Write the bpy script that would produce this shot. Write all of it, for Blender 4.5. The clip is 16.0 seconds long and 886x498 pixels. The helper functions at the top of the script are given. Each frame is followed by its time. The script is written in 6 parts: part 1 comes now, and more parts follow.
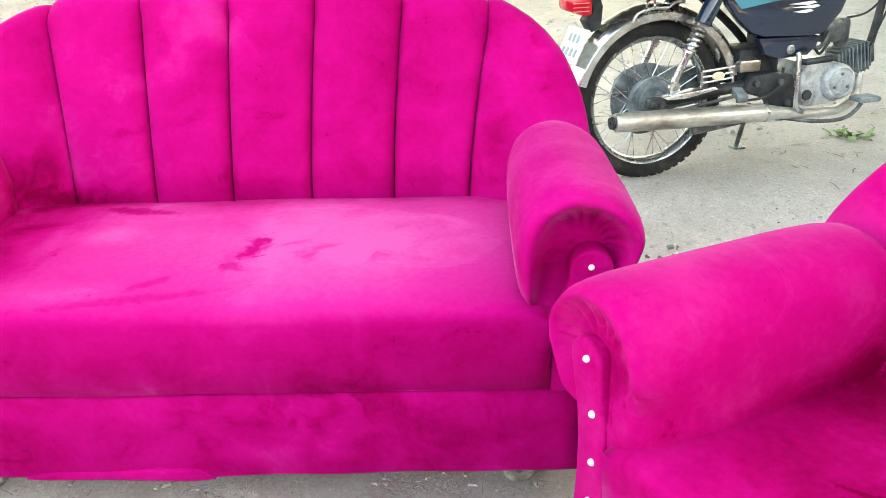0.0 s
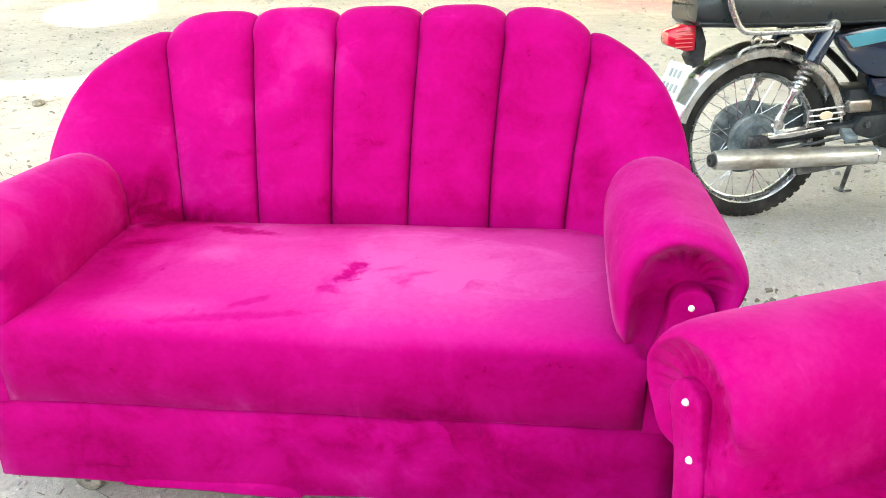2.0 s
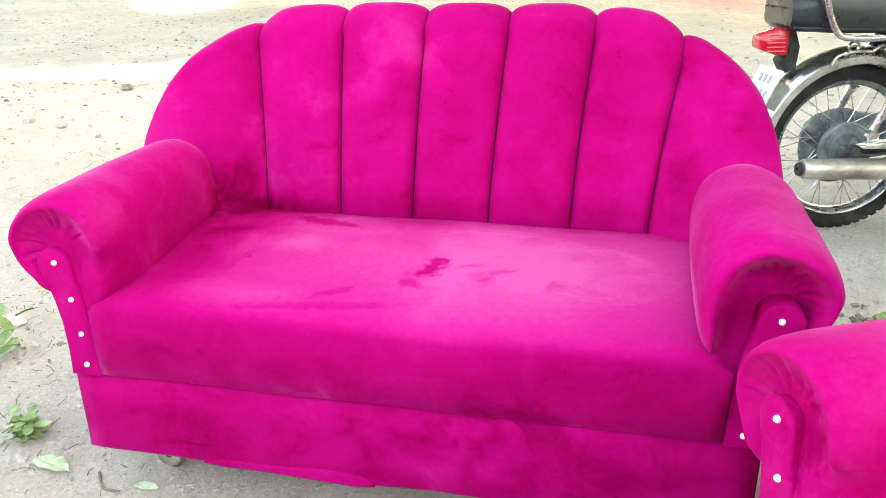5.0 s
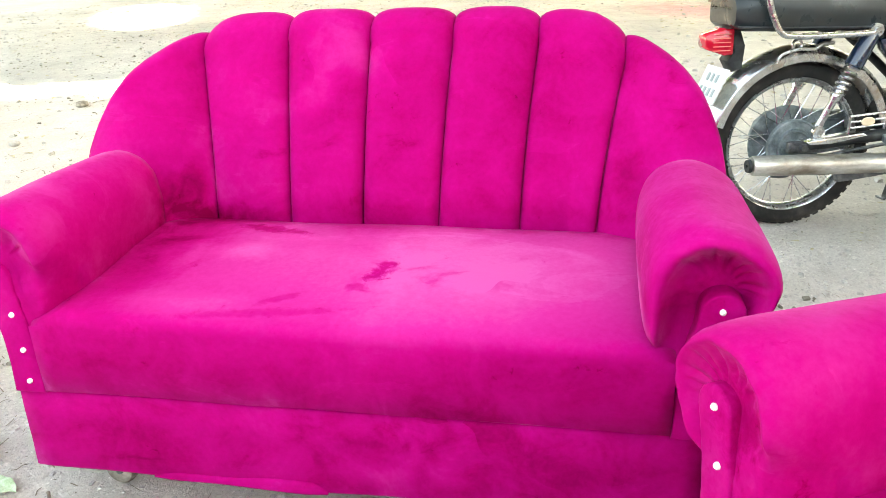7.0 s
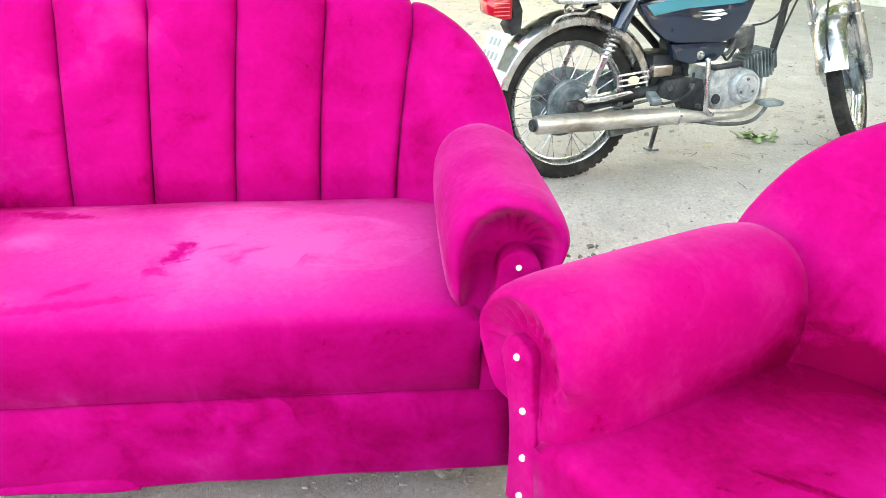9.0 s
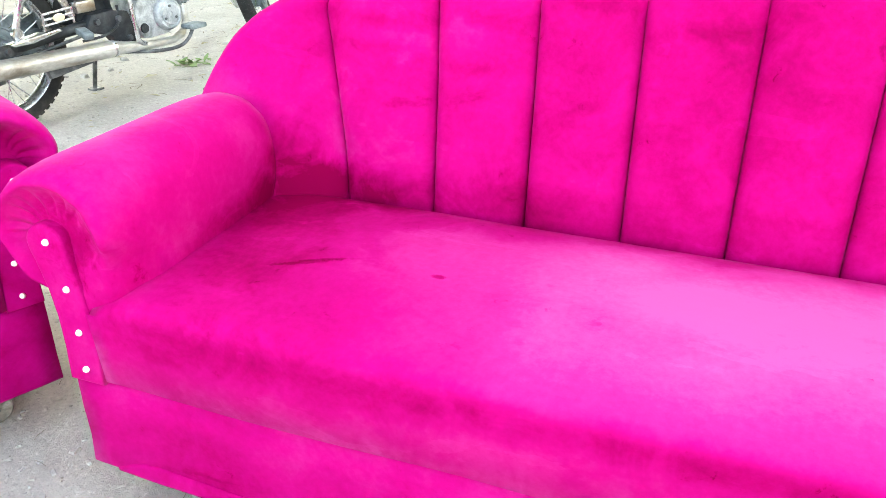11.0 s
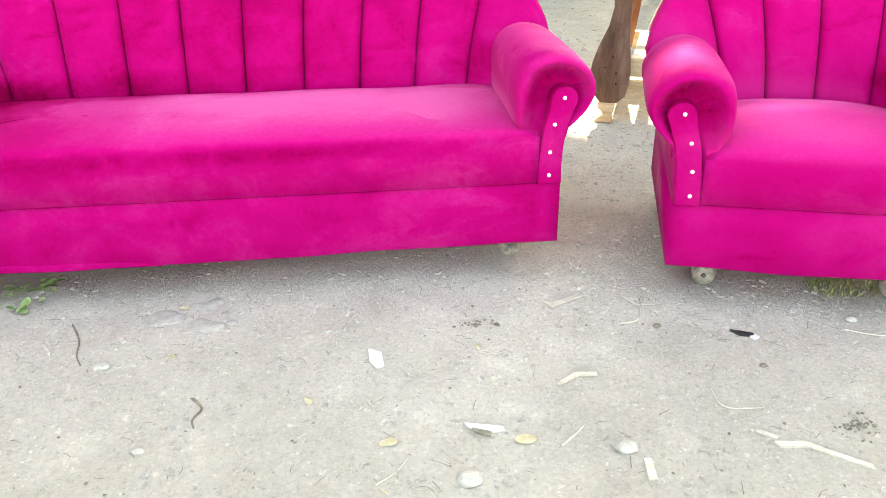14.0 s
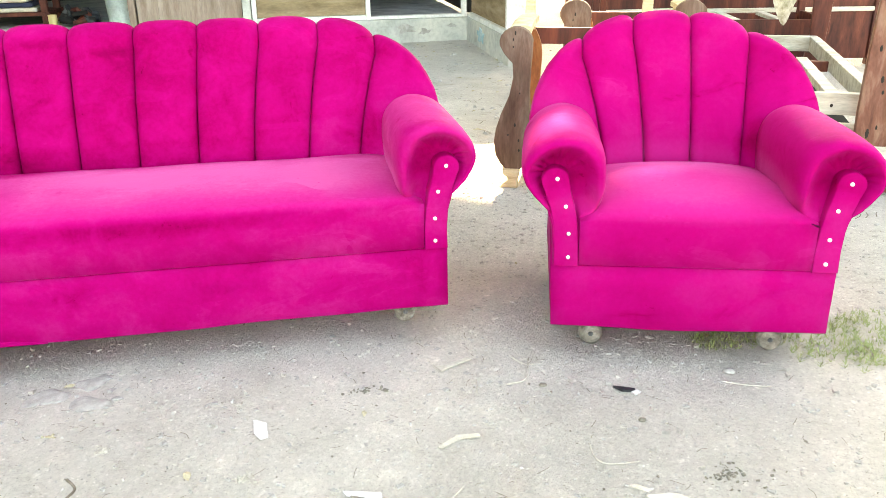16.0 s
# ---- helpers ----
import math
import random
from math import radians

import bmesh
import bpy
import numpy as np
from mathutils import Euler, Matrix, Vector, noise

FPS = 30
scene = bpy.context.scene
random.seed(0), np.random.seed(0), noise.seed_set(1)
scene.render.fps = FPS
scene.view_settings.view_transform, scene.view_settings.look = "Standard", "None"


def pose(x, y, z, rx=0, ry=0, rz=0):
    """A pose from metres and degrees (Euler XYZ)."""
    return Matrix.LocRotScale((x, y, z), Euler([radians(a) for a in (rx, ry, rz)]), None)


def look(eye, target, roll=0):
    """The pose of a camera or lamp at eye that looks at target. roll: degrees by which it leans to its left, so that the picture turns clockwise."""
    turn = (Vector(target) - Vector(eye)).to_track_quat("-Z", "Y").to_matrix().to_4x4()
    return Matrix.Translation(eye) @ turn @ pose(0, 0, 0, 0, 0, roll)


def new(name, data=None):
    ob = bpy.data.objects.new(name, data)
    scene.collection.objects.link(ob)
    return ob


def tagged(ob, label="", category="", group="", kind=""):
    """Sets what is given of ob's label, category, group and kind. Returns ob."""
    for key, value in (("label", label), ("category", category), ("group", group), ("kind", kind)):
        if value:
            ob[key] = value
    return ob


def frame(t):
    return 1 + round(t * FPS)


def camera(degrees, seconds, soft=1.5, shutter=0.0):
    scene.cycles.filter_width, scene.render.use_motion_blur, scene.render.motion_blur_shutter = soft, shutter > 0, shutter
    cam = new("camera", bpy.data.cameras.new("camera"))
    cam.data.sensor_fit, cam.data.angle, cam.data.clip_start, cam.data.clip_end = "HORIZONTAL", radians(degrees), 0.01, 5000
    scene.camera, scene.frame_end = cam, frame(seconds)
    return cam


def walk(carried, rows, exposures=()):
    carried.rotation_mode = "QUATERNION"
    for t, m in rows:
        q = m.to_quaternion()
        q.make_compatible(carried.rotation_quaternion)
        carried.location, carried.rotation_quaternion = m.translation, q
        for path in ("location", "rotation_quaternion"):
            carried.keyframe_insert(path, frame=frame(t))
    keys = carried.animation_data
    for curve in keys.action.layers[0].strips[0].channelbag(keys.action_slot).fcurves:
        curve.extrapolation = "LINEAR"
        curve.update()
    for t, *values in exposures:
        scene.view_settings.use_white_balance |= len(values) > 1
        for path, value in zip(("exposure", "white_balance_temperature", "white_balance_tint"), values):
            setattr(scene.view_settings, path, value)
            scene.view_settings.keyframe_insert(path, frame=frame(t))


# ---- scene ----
cam = camera(57.0, 16.0, soft=0.8)
PATH = [
    (0, (0.78, -0.548, 1.112), (-0.885, 0.193, 0.288), -2.0),
    (0.5, (0.773, -0.549, 1.114), (-0.921, 0.152, 0.316), -2.0),
    (1, (0.774, -0.554, 1.118), (-0.947, 0.107, 0.343), -2.1),
    (1.5, (0.778, -0.565, 1.126), (-0.963, 0.051, 0.358), -2.1),
    (2, (0.772, -0.57, 1.117), (-0.992, -0.004, 0.363), -1.8),
    (2.5, (0.772, -0.589, 1.124), (-1.003, -0.067, 0.365), -1.5),
    (3, (0.769, -0.598, 1.122), (-1.018, -0.124, 0.358), -1.2),
    (3.5, (0.758, -0.601, 1.118), (-1.038, -0.177, 0.349), -1.0),
    (3.7, (0.755, -0.607, 1.12), (-1.042, -0.194, 0.347), -0.9),
    (5.8, (0.77, -0.604, 1.126), (-1.035, -0.181, 0.374), -1.2),
    (6, (0.772, -0.596, 1.123), (-1.032, -0.169, 0.374), -1.3),
    (6.5, (0.776, -0.591, 1.121), (-1.02, -0.127, 0.374), -1.5),
    (7, (0.777, -0.561, 1.107), (-1.017, -0.075, 0.368), -1.9),
    (7.5, (0.786, -0.586, 1.129), (-0.977, -0.017, 0.375), -1.5),
    (8, (0.784, -0.567, 1.121), (-0.96, 0.06, 0.371), -1.6),
    (8.2, (0.785, -0.567, 1.122), (-0.945, 0.094, 0.369), -1.5),
    (10.3, (0.776, -0.582, 1.092), (-0.274, 0.867, 0.198), 1.0),
    (10.5, (0.822, -0.614, 1.079), (-0.131, 0.905, 0.194), 0.4),
    (10.8, (0.886, -0.722, 1.076), (0.124, 0.892, 0.172), 0.4),
    (11, (0.93, -0.8, 1.064), (0.307, 0.869, 0.153), 0.3),
    (11.3, (0.986, -0.911, 1.067), (0.574, 0.806, 0.127), 0.1),
    (11.5, (0.99, -1.009, 1.06), (0.731, 0.729, 0.105), 0.1),
    (11.8, (1.026, -1.165, 1.051), (0.926, 0.574, 0.068), -0.3),
    (12, (1.058, -1.259, 1.066), (1.04, 0.475, 0.069), -0.4),
    (12.2, (1.099, -1.358, 1.049), (1.161, 0.381, 0.064), -0.4),
    (12.5, (1.175, -1.507, 1.026), (1.357, 0.227, 0.047), 0.1),
    (13, (1.253, -1.721, 1.078), (1.468, 0.024, 0.124), -0.4),
    (13.5, (1.265, -1.924, 1.097), (1.436, -0.155, 0.18), -0.9),
    (14, (1.302, -2.051, 1.131), (1.482, -0.272, 0.235), -0.7),
    (14.5, (1.392, -2.069, 1.13), (1.546, -0.276, 0.257), -1.0),
    (15, (1.413, -2.087, 1.126), (1.589, -0.281, 0.286), -0.9),
    (15.5, (1.447, -2.102, 1.131), (1.673, -0.28, 0.338), -1.1),
    (16, (1.462, -2.105, 1.143), (1.777, -0.278, 0.393), -0.9),
]
# the clip's camera brightens its picture a little as it turns to the long sofa
EXPOSURES = [(t, stops, kelvin, 4) for t, stops, kelvin in ((0.0, 3.88, 11600), (1.5, 3.86, 11600), (3.5, 3.78, 11600), (5.8, 3.80, 11600), (8.2, 3.87, 11600), (10.3, 4.20, 10700), (11.0, 4.24, 10700), (12.2, 4.05, 11700), (13.5, 3.76, 12200), (16.0, 3.83, 12200))]
walk(cam, [(t, look(eye, target, roll)) for t, eye, target, roll in PATH], EXPOSURES)

# ---------------------------------------------------------------- light
SUN_WAY = Vector((0.18, 0.72, 0.67)).normalized()      # towards the sun
world = bpy.data.worlds.new("world")
scene.world = world
world.use_nodes = True
wn = world.node_tree.nodes
sky = wn.new("ShaderNodeTexSky")
sky.sky_type = "NISHITA"
sky.sun_disc = False
sky.sun_elevation = math.asin(SUN_WAY.z)
sky.sun_rotation = math.atan2(SUN_WAY.x, SUN_WAY.y)
sky.dust_density = 2.5
wn["Background"].inputs["Strength"].default_value = 0.15
world.node_tree.links.new(sky.outputs[0], wn["Background"].inputs["Color"])
sun_data = bpy.data.lights.new("sun", "SUN")
sun_data.energy, sun_data.angle, sun_data.color = 3.5, radians(0.53), (1.0, 0.95, 0.91)
sun = new("sun", sun_data)
sun.matrix_world = look(SUN_WAY * 30, (0, 0, 0))


# ---------------------------------------------------------------- materials
def material(name, base, rough=0.8, metal=0.0, **more):
    m = bpy.data.materials.new(name)
    m.use_nodes = True
    b = m.node_tree.nodes["Principled BSDF"]
    b.inputs["Base Color"].default_value = (*base, 1)
    b.inputs["Roughness"].default_value = rough
    b.inputs["Metallic"].default_value = metal
    for key, value in more.items():
        b.inputs[key.replace("_", " ")].default_value = value
    return m


def node(m, kind, **values):
    n = m.node_tree.nodes.new(kind)
    for key, value in values.items():
        n.inputs[key].default_value = value
    return n


def link(m, a, b):
    m.node_tree.links.new(a, b)


def noise_tex(m, scale, detail=4.0, rough=0.55, coords="Object", stretch=None, distort=0.0):
    tc = node(m, "ShaderNodeTexCoord")
    n = node(m, "ShaderNodeTexNoise", Scale=scale, Detail=detail, Roughness=rough, Distortion=distort)
    out = tc.outputs[coords]
    if stretch:
        mp = node(m, "ShaderNodeMapping", Scale=stretch)
        link(m, out, mp.inputs["Vector"])
        out = mp.outputs["Vector"]
    link(m, out, n.inputs["Vector"])
    return n


def ramp(m, source, stops):
    r = node(m, "ShaderNodeValToRGB")
    els = r.color_ramp.elements
    while len(els) < len(stops):
        els.new(0.5)
    for e, (at, col) in zip(els, stops):
        e.position = at
        e.color = (*col, 1) if len(col) == 3 else col
    link(m, source, r.inputs["Fac"])
    return r


def mix(m, fac, a, b, blend="MIX"):
    x = m.node_tree.nodes.new("ShaderNodeMix")
    x.data_type = "RGBA"
    x.blend_type = blend
    for src, slot in ((fac, x.inputs[0]), (a, x.inputs[6]), (b, x.inputs[7])):
        if hasattr(src, "is_output"):
            link(m, src, slot)
        elif isinstance(src, (int, float)):
            slot.default_value = src
        else:
            slot.default_value = (*src, 1)
    return x.outputs[2]


def bump(m, height, strength, distance=0.01):
    b = node(m, "ShaderNodeBump", Strength=strength, Distance=distance)
    link(m, height, b.inputs["Height"])
    link(m, b.outputs[0], m.node_tree.nodes["Principled BSDF"].inputs["Normal"])
    return b


def shader(m):
    return m.node_tree.nodes["Principled BSDF"]


def calc(m, op, a, b, c=0.0):
    """One Math node; a, b and c are sockets or numbers."""
    n = node(m, "ShaderNodeMath")
    n.operation = op
    for src, slot in zip((a, b, c), n.inputs):
        if isinstance(src, (int, float)):
            slot.default_value = src
        else:
            link(m, src, slot)
    return n.outputs[0]


def grey(m, source, *stops):
    return ramp(m, source, [(at, (v,) * 3) for at, v in stops]).outputs[0]


def velvet(name, marks=(), shift=0.0, grain=0.5, tint=(1.0, 0.40, 0.80, 1), gloss=0.60, cool=1.0, streak=0.55):
    """Velvet with brushed nap. marks: (centre, half sizes, turn, strength) of brushed strokes and of painted light and
    shade, in the sofa's own metres.
    """
    m = material(name, (0.40, 0.001, 0.13), 0.7, Sheen_Roughness=0.34, Sheen_Tint=tint, Specular_IOR_Level=0.03, Specular_Tint=(1.0, 0.4, 0.8, 1))
    tc = node(m, "ShaderNodeTexCoord")
    big = noise_tex(m, 2.2, 3, 0.5, distort=0.7)
    mid = noise_tex(m, 9.0, 7, 0.62, distort=0.6)
    fleck = noise_tex(m, 38.0, 6, 0.7, distort=0.5)
    lines = noise_tex(m, 6.0, 6, 0.6, stretch=(0.5, 1.1, 1.4), distort=1.2)
    fine = noise_tex(m, 75, 6, 0.7)
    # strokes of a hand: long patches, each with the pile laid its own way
    bend = noise_tex(m, 3.0, 2, 0.5)
    push = node(m, "ShaderNodeVectorMath")
    push.operation = "MULTIPLY_ADD"
    push.inputs[1].default_value = (0.55, 0.55, 0.55)
    link(m, bend.outputs["Color"], push.inputs[0])
    link(m, tc.outputs["Object"], push.inputs[2])
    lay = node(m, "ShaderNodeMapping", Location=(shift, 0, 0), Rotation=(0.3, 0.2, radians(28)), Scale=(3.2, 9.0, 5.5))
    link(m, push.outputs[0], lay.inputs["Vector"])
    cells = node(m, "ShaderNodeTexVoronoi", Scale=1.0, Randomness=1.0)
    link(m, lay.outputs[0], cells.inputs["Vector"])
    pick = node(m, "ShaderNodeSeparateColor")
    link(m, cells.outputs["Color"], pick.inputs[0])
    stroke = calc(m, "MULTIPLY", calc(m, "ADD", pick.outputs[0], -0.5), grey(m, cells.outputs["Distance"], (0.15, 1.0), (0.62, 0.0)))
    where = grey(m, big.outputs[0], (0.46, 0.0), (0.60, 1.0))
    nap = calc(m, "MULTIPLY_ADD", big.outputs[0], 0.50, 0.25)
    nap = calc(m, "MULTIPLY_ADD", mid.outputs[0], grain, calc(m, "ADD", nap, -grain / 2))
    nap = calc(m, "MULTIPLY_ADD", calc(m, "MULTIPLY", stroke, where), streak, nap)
    nap = calc(m, "SUBTRACT", nap, grey(m, lines.outputs[0], (0.27, 0.24), (0.33, 0.05), (0.40, 0.0), (1.0, 0.0)))
    nap = calc(m, "ADD", nap, grey(m, lines.outputs[0], (0.0, 0.0), (0.62, 0.0), (0.635, 0.07), (0.75, 0.0)))
    nap = calc(m, "SUBTRACT", nap, calc(m, "MULTIPLY", grey(m, fleck.outputs[0], (0.30, 0.30), (0.38, 0.0), (1.0, 0.0)), grey(m, mid.outputs[0], (0.36, 1.0), (0.50, 0.0))))
    nap = calc(m, "MULTIPLY_ADD", fine.outputs[0], grain * 0.6, calc(m, "ADD", nap, -grain * 0.3))
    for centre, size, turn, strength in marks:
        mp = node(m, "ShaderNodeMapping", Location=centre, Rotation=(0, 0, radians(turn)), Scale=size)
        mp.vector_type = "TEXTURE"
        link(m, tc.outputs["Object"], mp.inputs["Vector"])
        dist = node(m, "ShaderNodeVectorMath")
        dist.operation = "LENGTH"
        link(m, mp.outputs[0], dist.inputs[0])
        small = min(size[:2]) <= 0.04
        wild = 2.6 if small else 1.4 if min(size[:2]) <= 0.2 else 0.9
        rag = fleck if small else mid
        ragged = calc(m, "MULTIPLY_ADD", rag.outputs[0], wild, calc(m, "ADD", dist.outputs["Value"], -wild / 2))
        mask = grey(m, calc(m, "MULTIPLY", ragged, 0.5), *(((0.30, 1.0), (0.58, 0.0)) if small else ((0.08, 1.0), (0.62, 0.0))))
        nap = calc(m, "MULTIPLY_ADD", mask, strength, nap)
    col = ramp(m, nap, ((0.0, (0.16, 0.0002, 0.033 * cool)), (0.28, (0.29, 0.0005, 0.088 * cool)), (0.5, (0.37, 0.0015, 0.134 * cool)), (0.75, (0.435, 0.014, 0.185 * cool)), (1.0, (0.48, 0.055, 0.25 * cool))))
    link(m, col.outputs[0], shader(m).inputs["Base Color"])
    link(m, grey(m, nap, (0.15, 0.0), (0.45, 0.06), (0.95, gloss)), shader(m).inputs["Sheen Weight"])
    soft = noise_tex(m, 12, 3, 0.5)
    pile = noise_tex(m, 500, 2, 0.5)
    bump(m, calc(m, "MULTIPLY_ADD", pile.outputs[0], 0.08, soft.outputs[0]), 0.2, 0.006)
    return m


def earth():
    m = material("dusty_earth", (0.47, 0.44, 0.40), 0.95, Specular_IOR_Level=0.10)
    big = noise_tex(m, 0.9, 6, 0.6)
    mid = noise_tex(m, 6, 9, 0.72, distort=0.4)
    fine = noise_tex(m, 85, 9, 0.85)
    tc = node(m, "ShaderNodeTexCoord")
    cell = node(m, "ShaderNodeTexVoronoi", Scale=75.0, Randomness=1.0)
    link(m, tc.outputs["Object"], cell.inputs["Vector"])
    clod = ramp(m, cell.outputs["Distance"], ((0.0, (1.10,) * 3), (0.25, (1.02,) * 3), (0.6, (0.92,) * 3)))
    col = ramp(m, big.outputs[0], ((0.3, (0.47, 0.438, 0.405)), (0.5, (0.56, 0.524, 0.488)), (0.7, (0.63, 0.59, 0.55))))
    stain = ramp(m, mid.outputs[0], ((0.28, (0.70, 0.69, 0.67)), (0.42, (0.93, 0.93, 0.92)), (0.56, (1.0, 1.0, 1.0)), (0.68, (1.18, 1.17, 1.15))))
    grit = ramp(m, fine.outputs[0], ((0.33, (0.48, 0.47, 0.46)), (0.43, (0.92, 0.92, 0.92)), (0.58, (1.05, 1.05, 1.05)), (0.67, (1.45, 1.45, 1.45))))
    c = mix(m, 0.8, col.outputs[0], stain.outputs[0], "MULTIPLY")
    c = mix(m, 0.6, c, clod.outputs[0], "MULTIPLY")
    c = mix(m, 0.95, c, grit.outputs[0], "MULTIPLY")
    for scale, size, share, tint in ((95.0, 0.20, 0.90, (0.68, 0.67, 0.66)), (170.0, 0.28, 0.78, (0.74, 0.73, 0.72)), (80.0, 0.22, 0.80, (1.35, 1.36, 1.38)), (34.0, 0.20, 0.90, (0.78, 0.77, 0.76)), (30.0, 0.24, 0.88, (1.22, 1.22, 1.22))):
        dots = node(m, "ShaderNodeTexVoronoi", Scale=scale, Randomness=1.0)
        warp = noise_tex(m, scale * 1.7, 2, 0.6)
        push = node(m, "ShaderNodeVectorMath")
        push.operation = "MULTIPLY_ADD"
        push.inputs[1].default_value = (1.1 / scale,) * 3
        link(m, warp.outputs["Color"], push.inputs[0])
        link(m, tc.outputs["Object"], push.inputs[2])
        link(m, push.outputs[0], dots.inputs["Vector"])
        pick = node(m, "ShaderNodeSeparateColor")
        link(m, dots.outputs["Color"], pick.inputs[0])
        mask = calc(m, "MULTIPLY", grey(m, dots.outputs["Distance"], (size * 0.7, 1.0), (size * 1.15, 0.0)), grey(m, pick.outputs[0], (share, 0.0), (share + 0.02, 1.0)))
        c = mix(m, mask, c, mix(m, 1.0, c, tint, "MULTIPLY"))
    # powdered dye spilt on the soil
    mp = node(m, "ShaderNodeMapping", Location=(-7.6, 4.7, 0.1), Scale=(1.3, 0.8, 3.0))
    mp.vector_type = "TEXTURE"
    link(m, tc.outputs["Object"], mp.inputs["Vector"])
    dist = node(m, "ShaderNodeVectorMath")
    dist.operation = "LENGTH"
    link(m, mp.outputs[0], dist.inputs[0])
    spill = grey(m, calc(m, "MULTIPLY_ADD", mid.outputs[0], 1.2, calc(m, "ADD", dist.outputs["Value"], -0.6)), (0.3, 0.75), (1.0, 0.0))
    link(m, mix(m, spill, c, mix(m, 1.0, c, (1.15, 0.62, 0.72), "MULTIPLY")), shader(m).inputs["Base Color"])
    h = mix(m, 0.5, mid.outputs[0], fine.outputs[0])
    bump(m, h, 1.0, 0.02)
    return m


def spotted(name, a, b, c, scale=6.0, rough=0.7, metal=0.0, bumpy=0.2, stretch=None, dist=0.004, **more):
    """A surface whose colour wanders from a by way of b to c at two scales."""
    m = material(name, b, rough, metal, **more)
    n1 = noise_tex(m, scale, 6, 0.62, stretch=stretch, distort=0.3)
    n2 = noise_tex(m, scale * 9, 4, 0.6, stretch=stretch)
    col = ramp(m, n1.outputs[0], ((0.32, a), (0.5, b), (0.68, c)))
    f = ramp(m, n2.outputs[0], ((0.3, (0.78,) * 3), (0.5, (1.0,) * 3), (0.7, (1.15,) * 3)))
    link(m, mix(m, 0.7, col.outputs[0], f.outputs[0], "MULTIPLY"), shader(m).inputs["Base Color"])
    r = ramp(m, n1.outputs[0], ((0.3, (min(1, rough + 0.15),) * 3), (0.7, (max(0.05, rough - 0.1),) * 3)))
    link(m, r.outputs[0], shader(m).inputs["Roughness"])
    if bumpy:
        bump(m, n2.outputs[0], bumpy, dist)
    return m


# Strokes, plus painted light on seat and arm tops, shade on fronts, recess, back.
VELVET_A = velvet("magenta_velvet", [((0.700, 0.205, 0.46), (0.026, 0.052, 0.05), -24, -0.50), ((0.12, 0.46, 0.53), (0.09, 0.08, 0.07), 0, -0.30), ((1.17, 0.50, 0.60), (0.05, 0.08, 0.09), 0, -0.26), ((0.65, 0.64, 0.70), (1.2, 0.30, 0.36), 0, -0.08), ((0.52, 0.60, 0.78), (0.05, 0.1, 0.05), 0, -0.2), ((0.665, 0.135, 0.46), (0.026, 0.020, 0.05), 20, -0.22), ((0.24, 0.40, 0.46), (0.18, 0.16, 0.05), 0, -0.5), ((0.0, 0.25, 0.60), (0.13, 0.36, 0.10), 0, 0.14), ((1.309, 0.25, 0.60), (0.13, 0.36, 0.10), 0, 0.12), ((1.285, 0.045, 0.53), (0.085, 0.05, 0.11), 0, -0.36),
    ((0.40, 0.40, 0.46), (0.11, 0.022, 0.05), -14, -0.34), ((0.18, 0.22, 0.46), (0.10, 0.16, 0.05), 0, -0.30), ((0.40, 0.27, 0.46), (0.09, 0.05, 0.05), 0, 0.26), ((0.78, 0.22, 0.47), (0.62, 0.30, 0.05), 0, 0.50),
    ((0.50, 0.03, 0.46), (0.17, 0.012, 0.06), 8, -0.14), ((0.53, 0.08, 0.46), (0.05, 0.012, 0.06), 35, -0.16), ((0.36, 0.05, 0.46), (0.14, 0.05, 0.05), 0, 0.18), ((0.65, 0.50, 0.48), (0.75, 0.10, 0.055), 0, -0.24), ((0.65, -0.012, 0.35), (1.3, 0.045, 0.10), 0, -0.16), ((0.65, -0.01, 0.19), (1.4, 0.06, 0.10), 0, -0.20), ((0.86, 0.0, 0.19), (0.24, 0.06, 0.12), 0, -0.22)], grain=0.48)
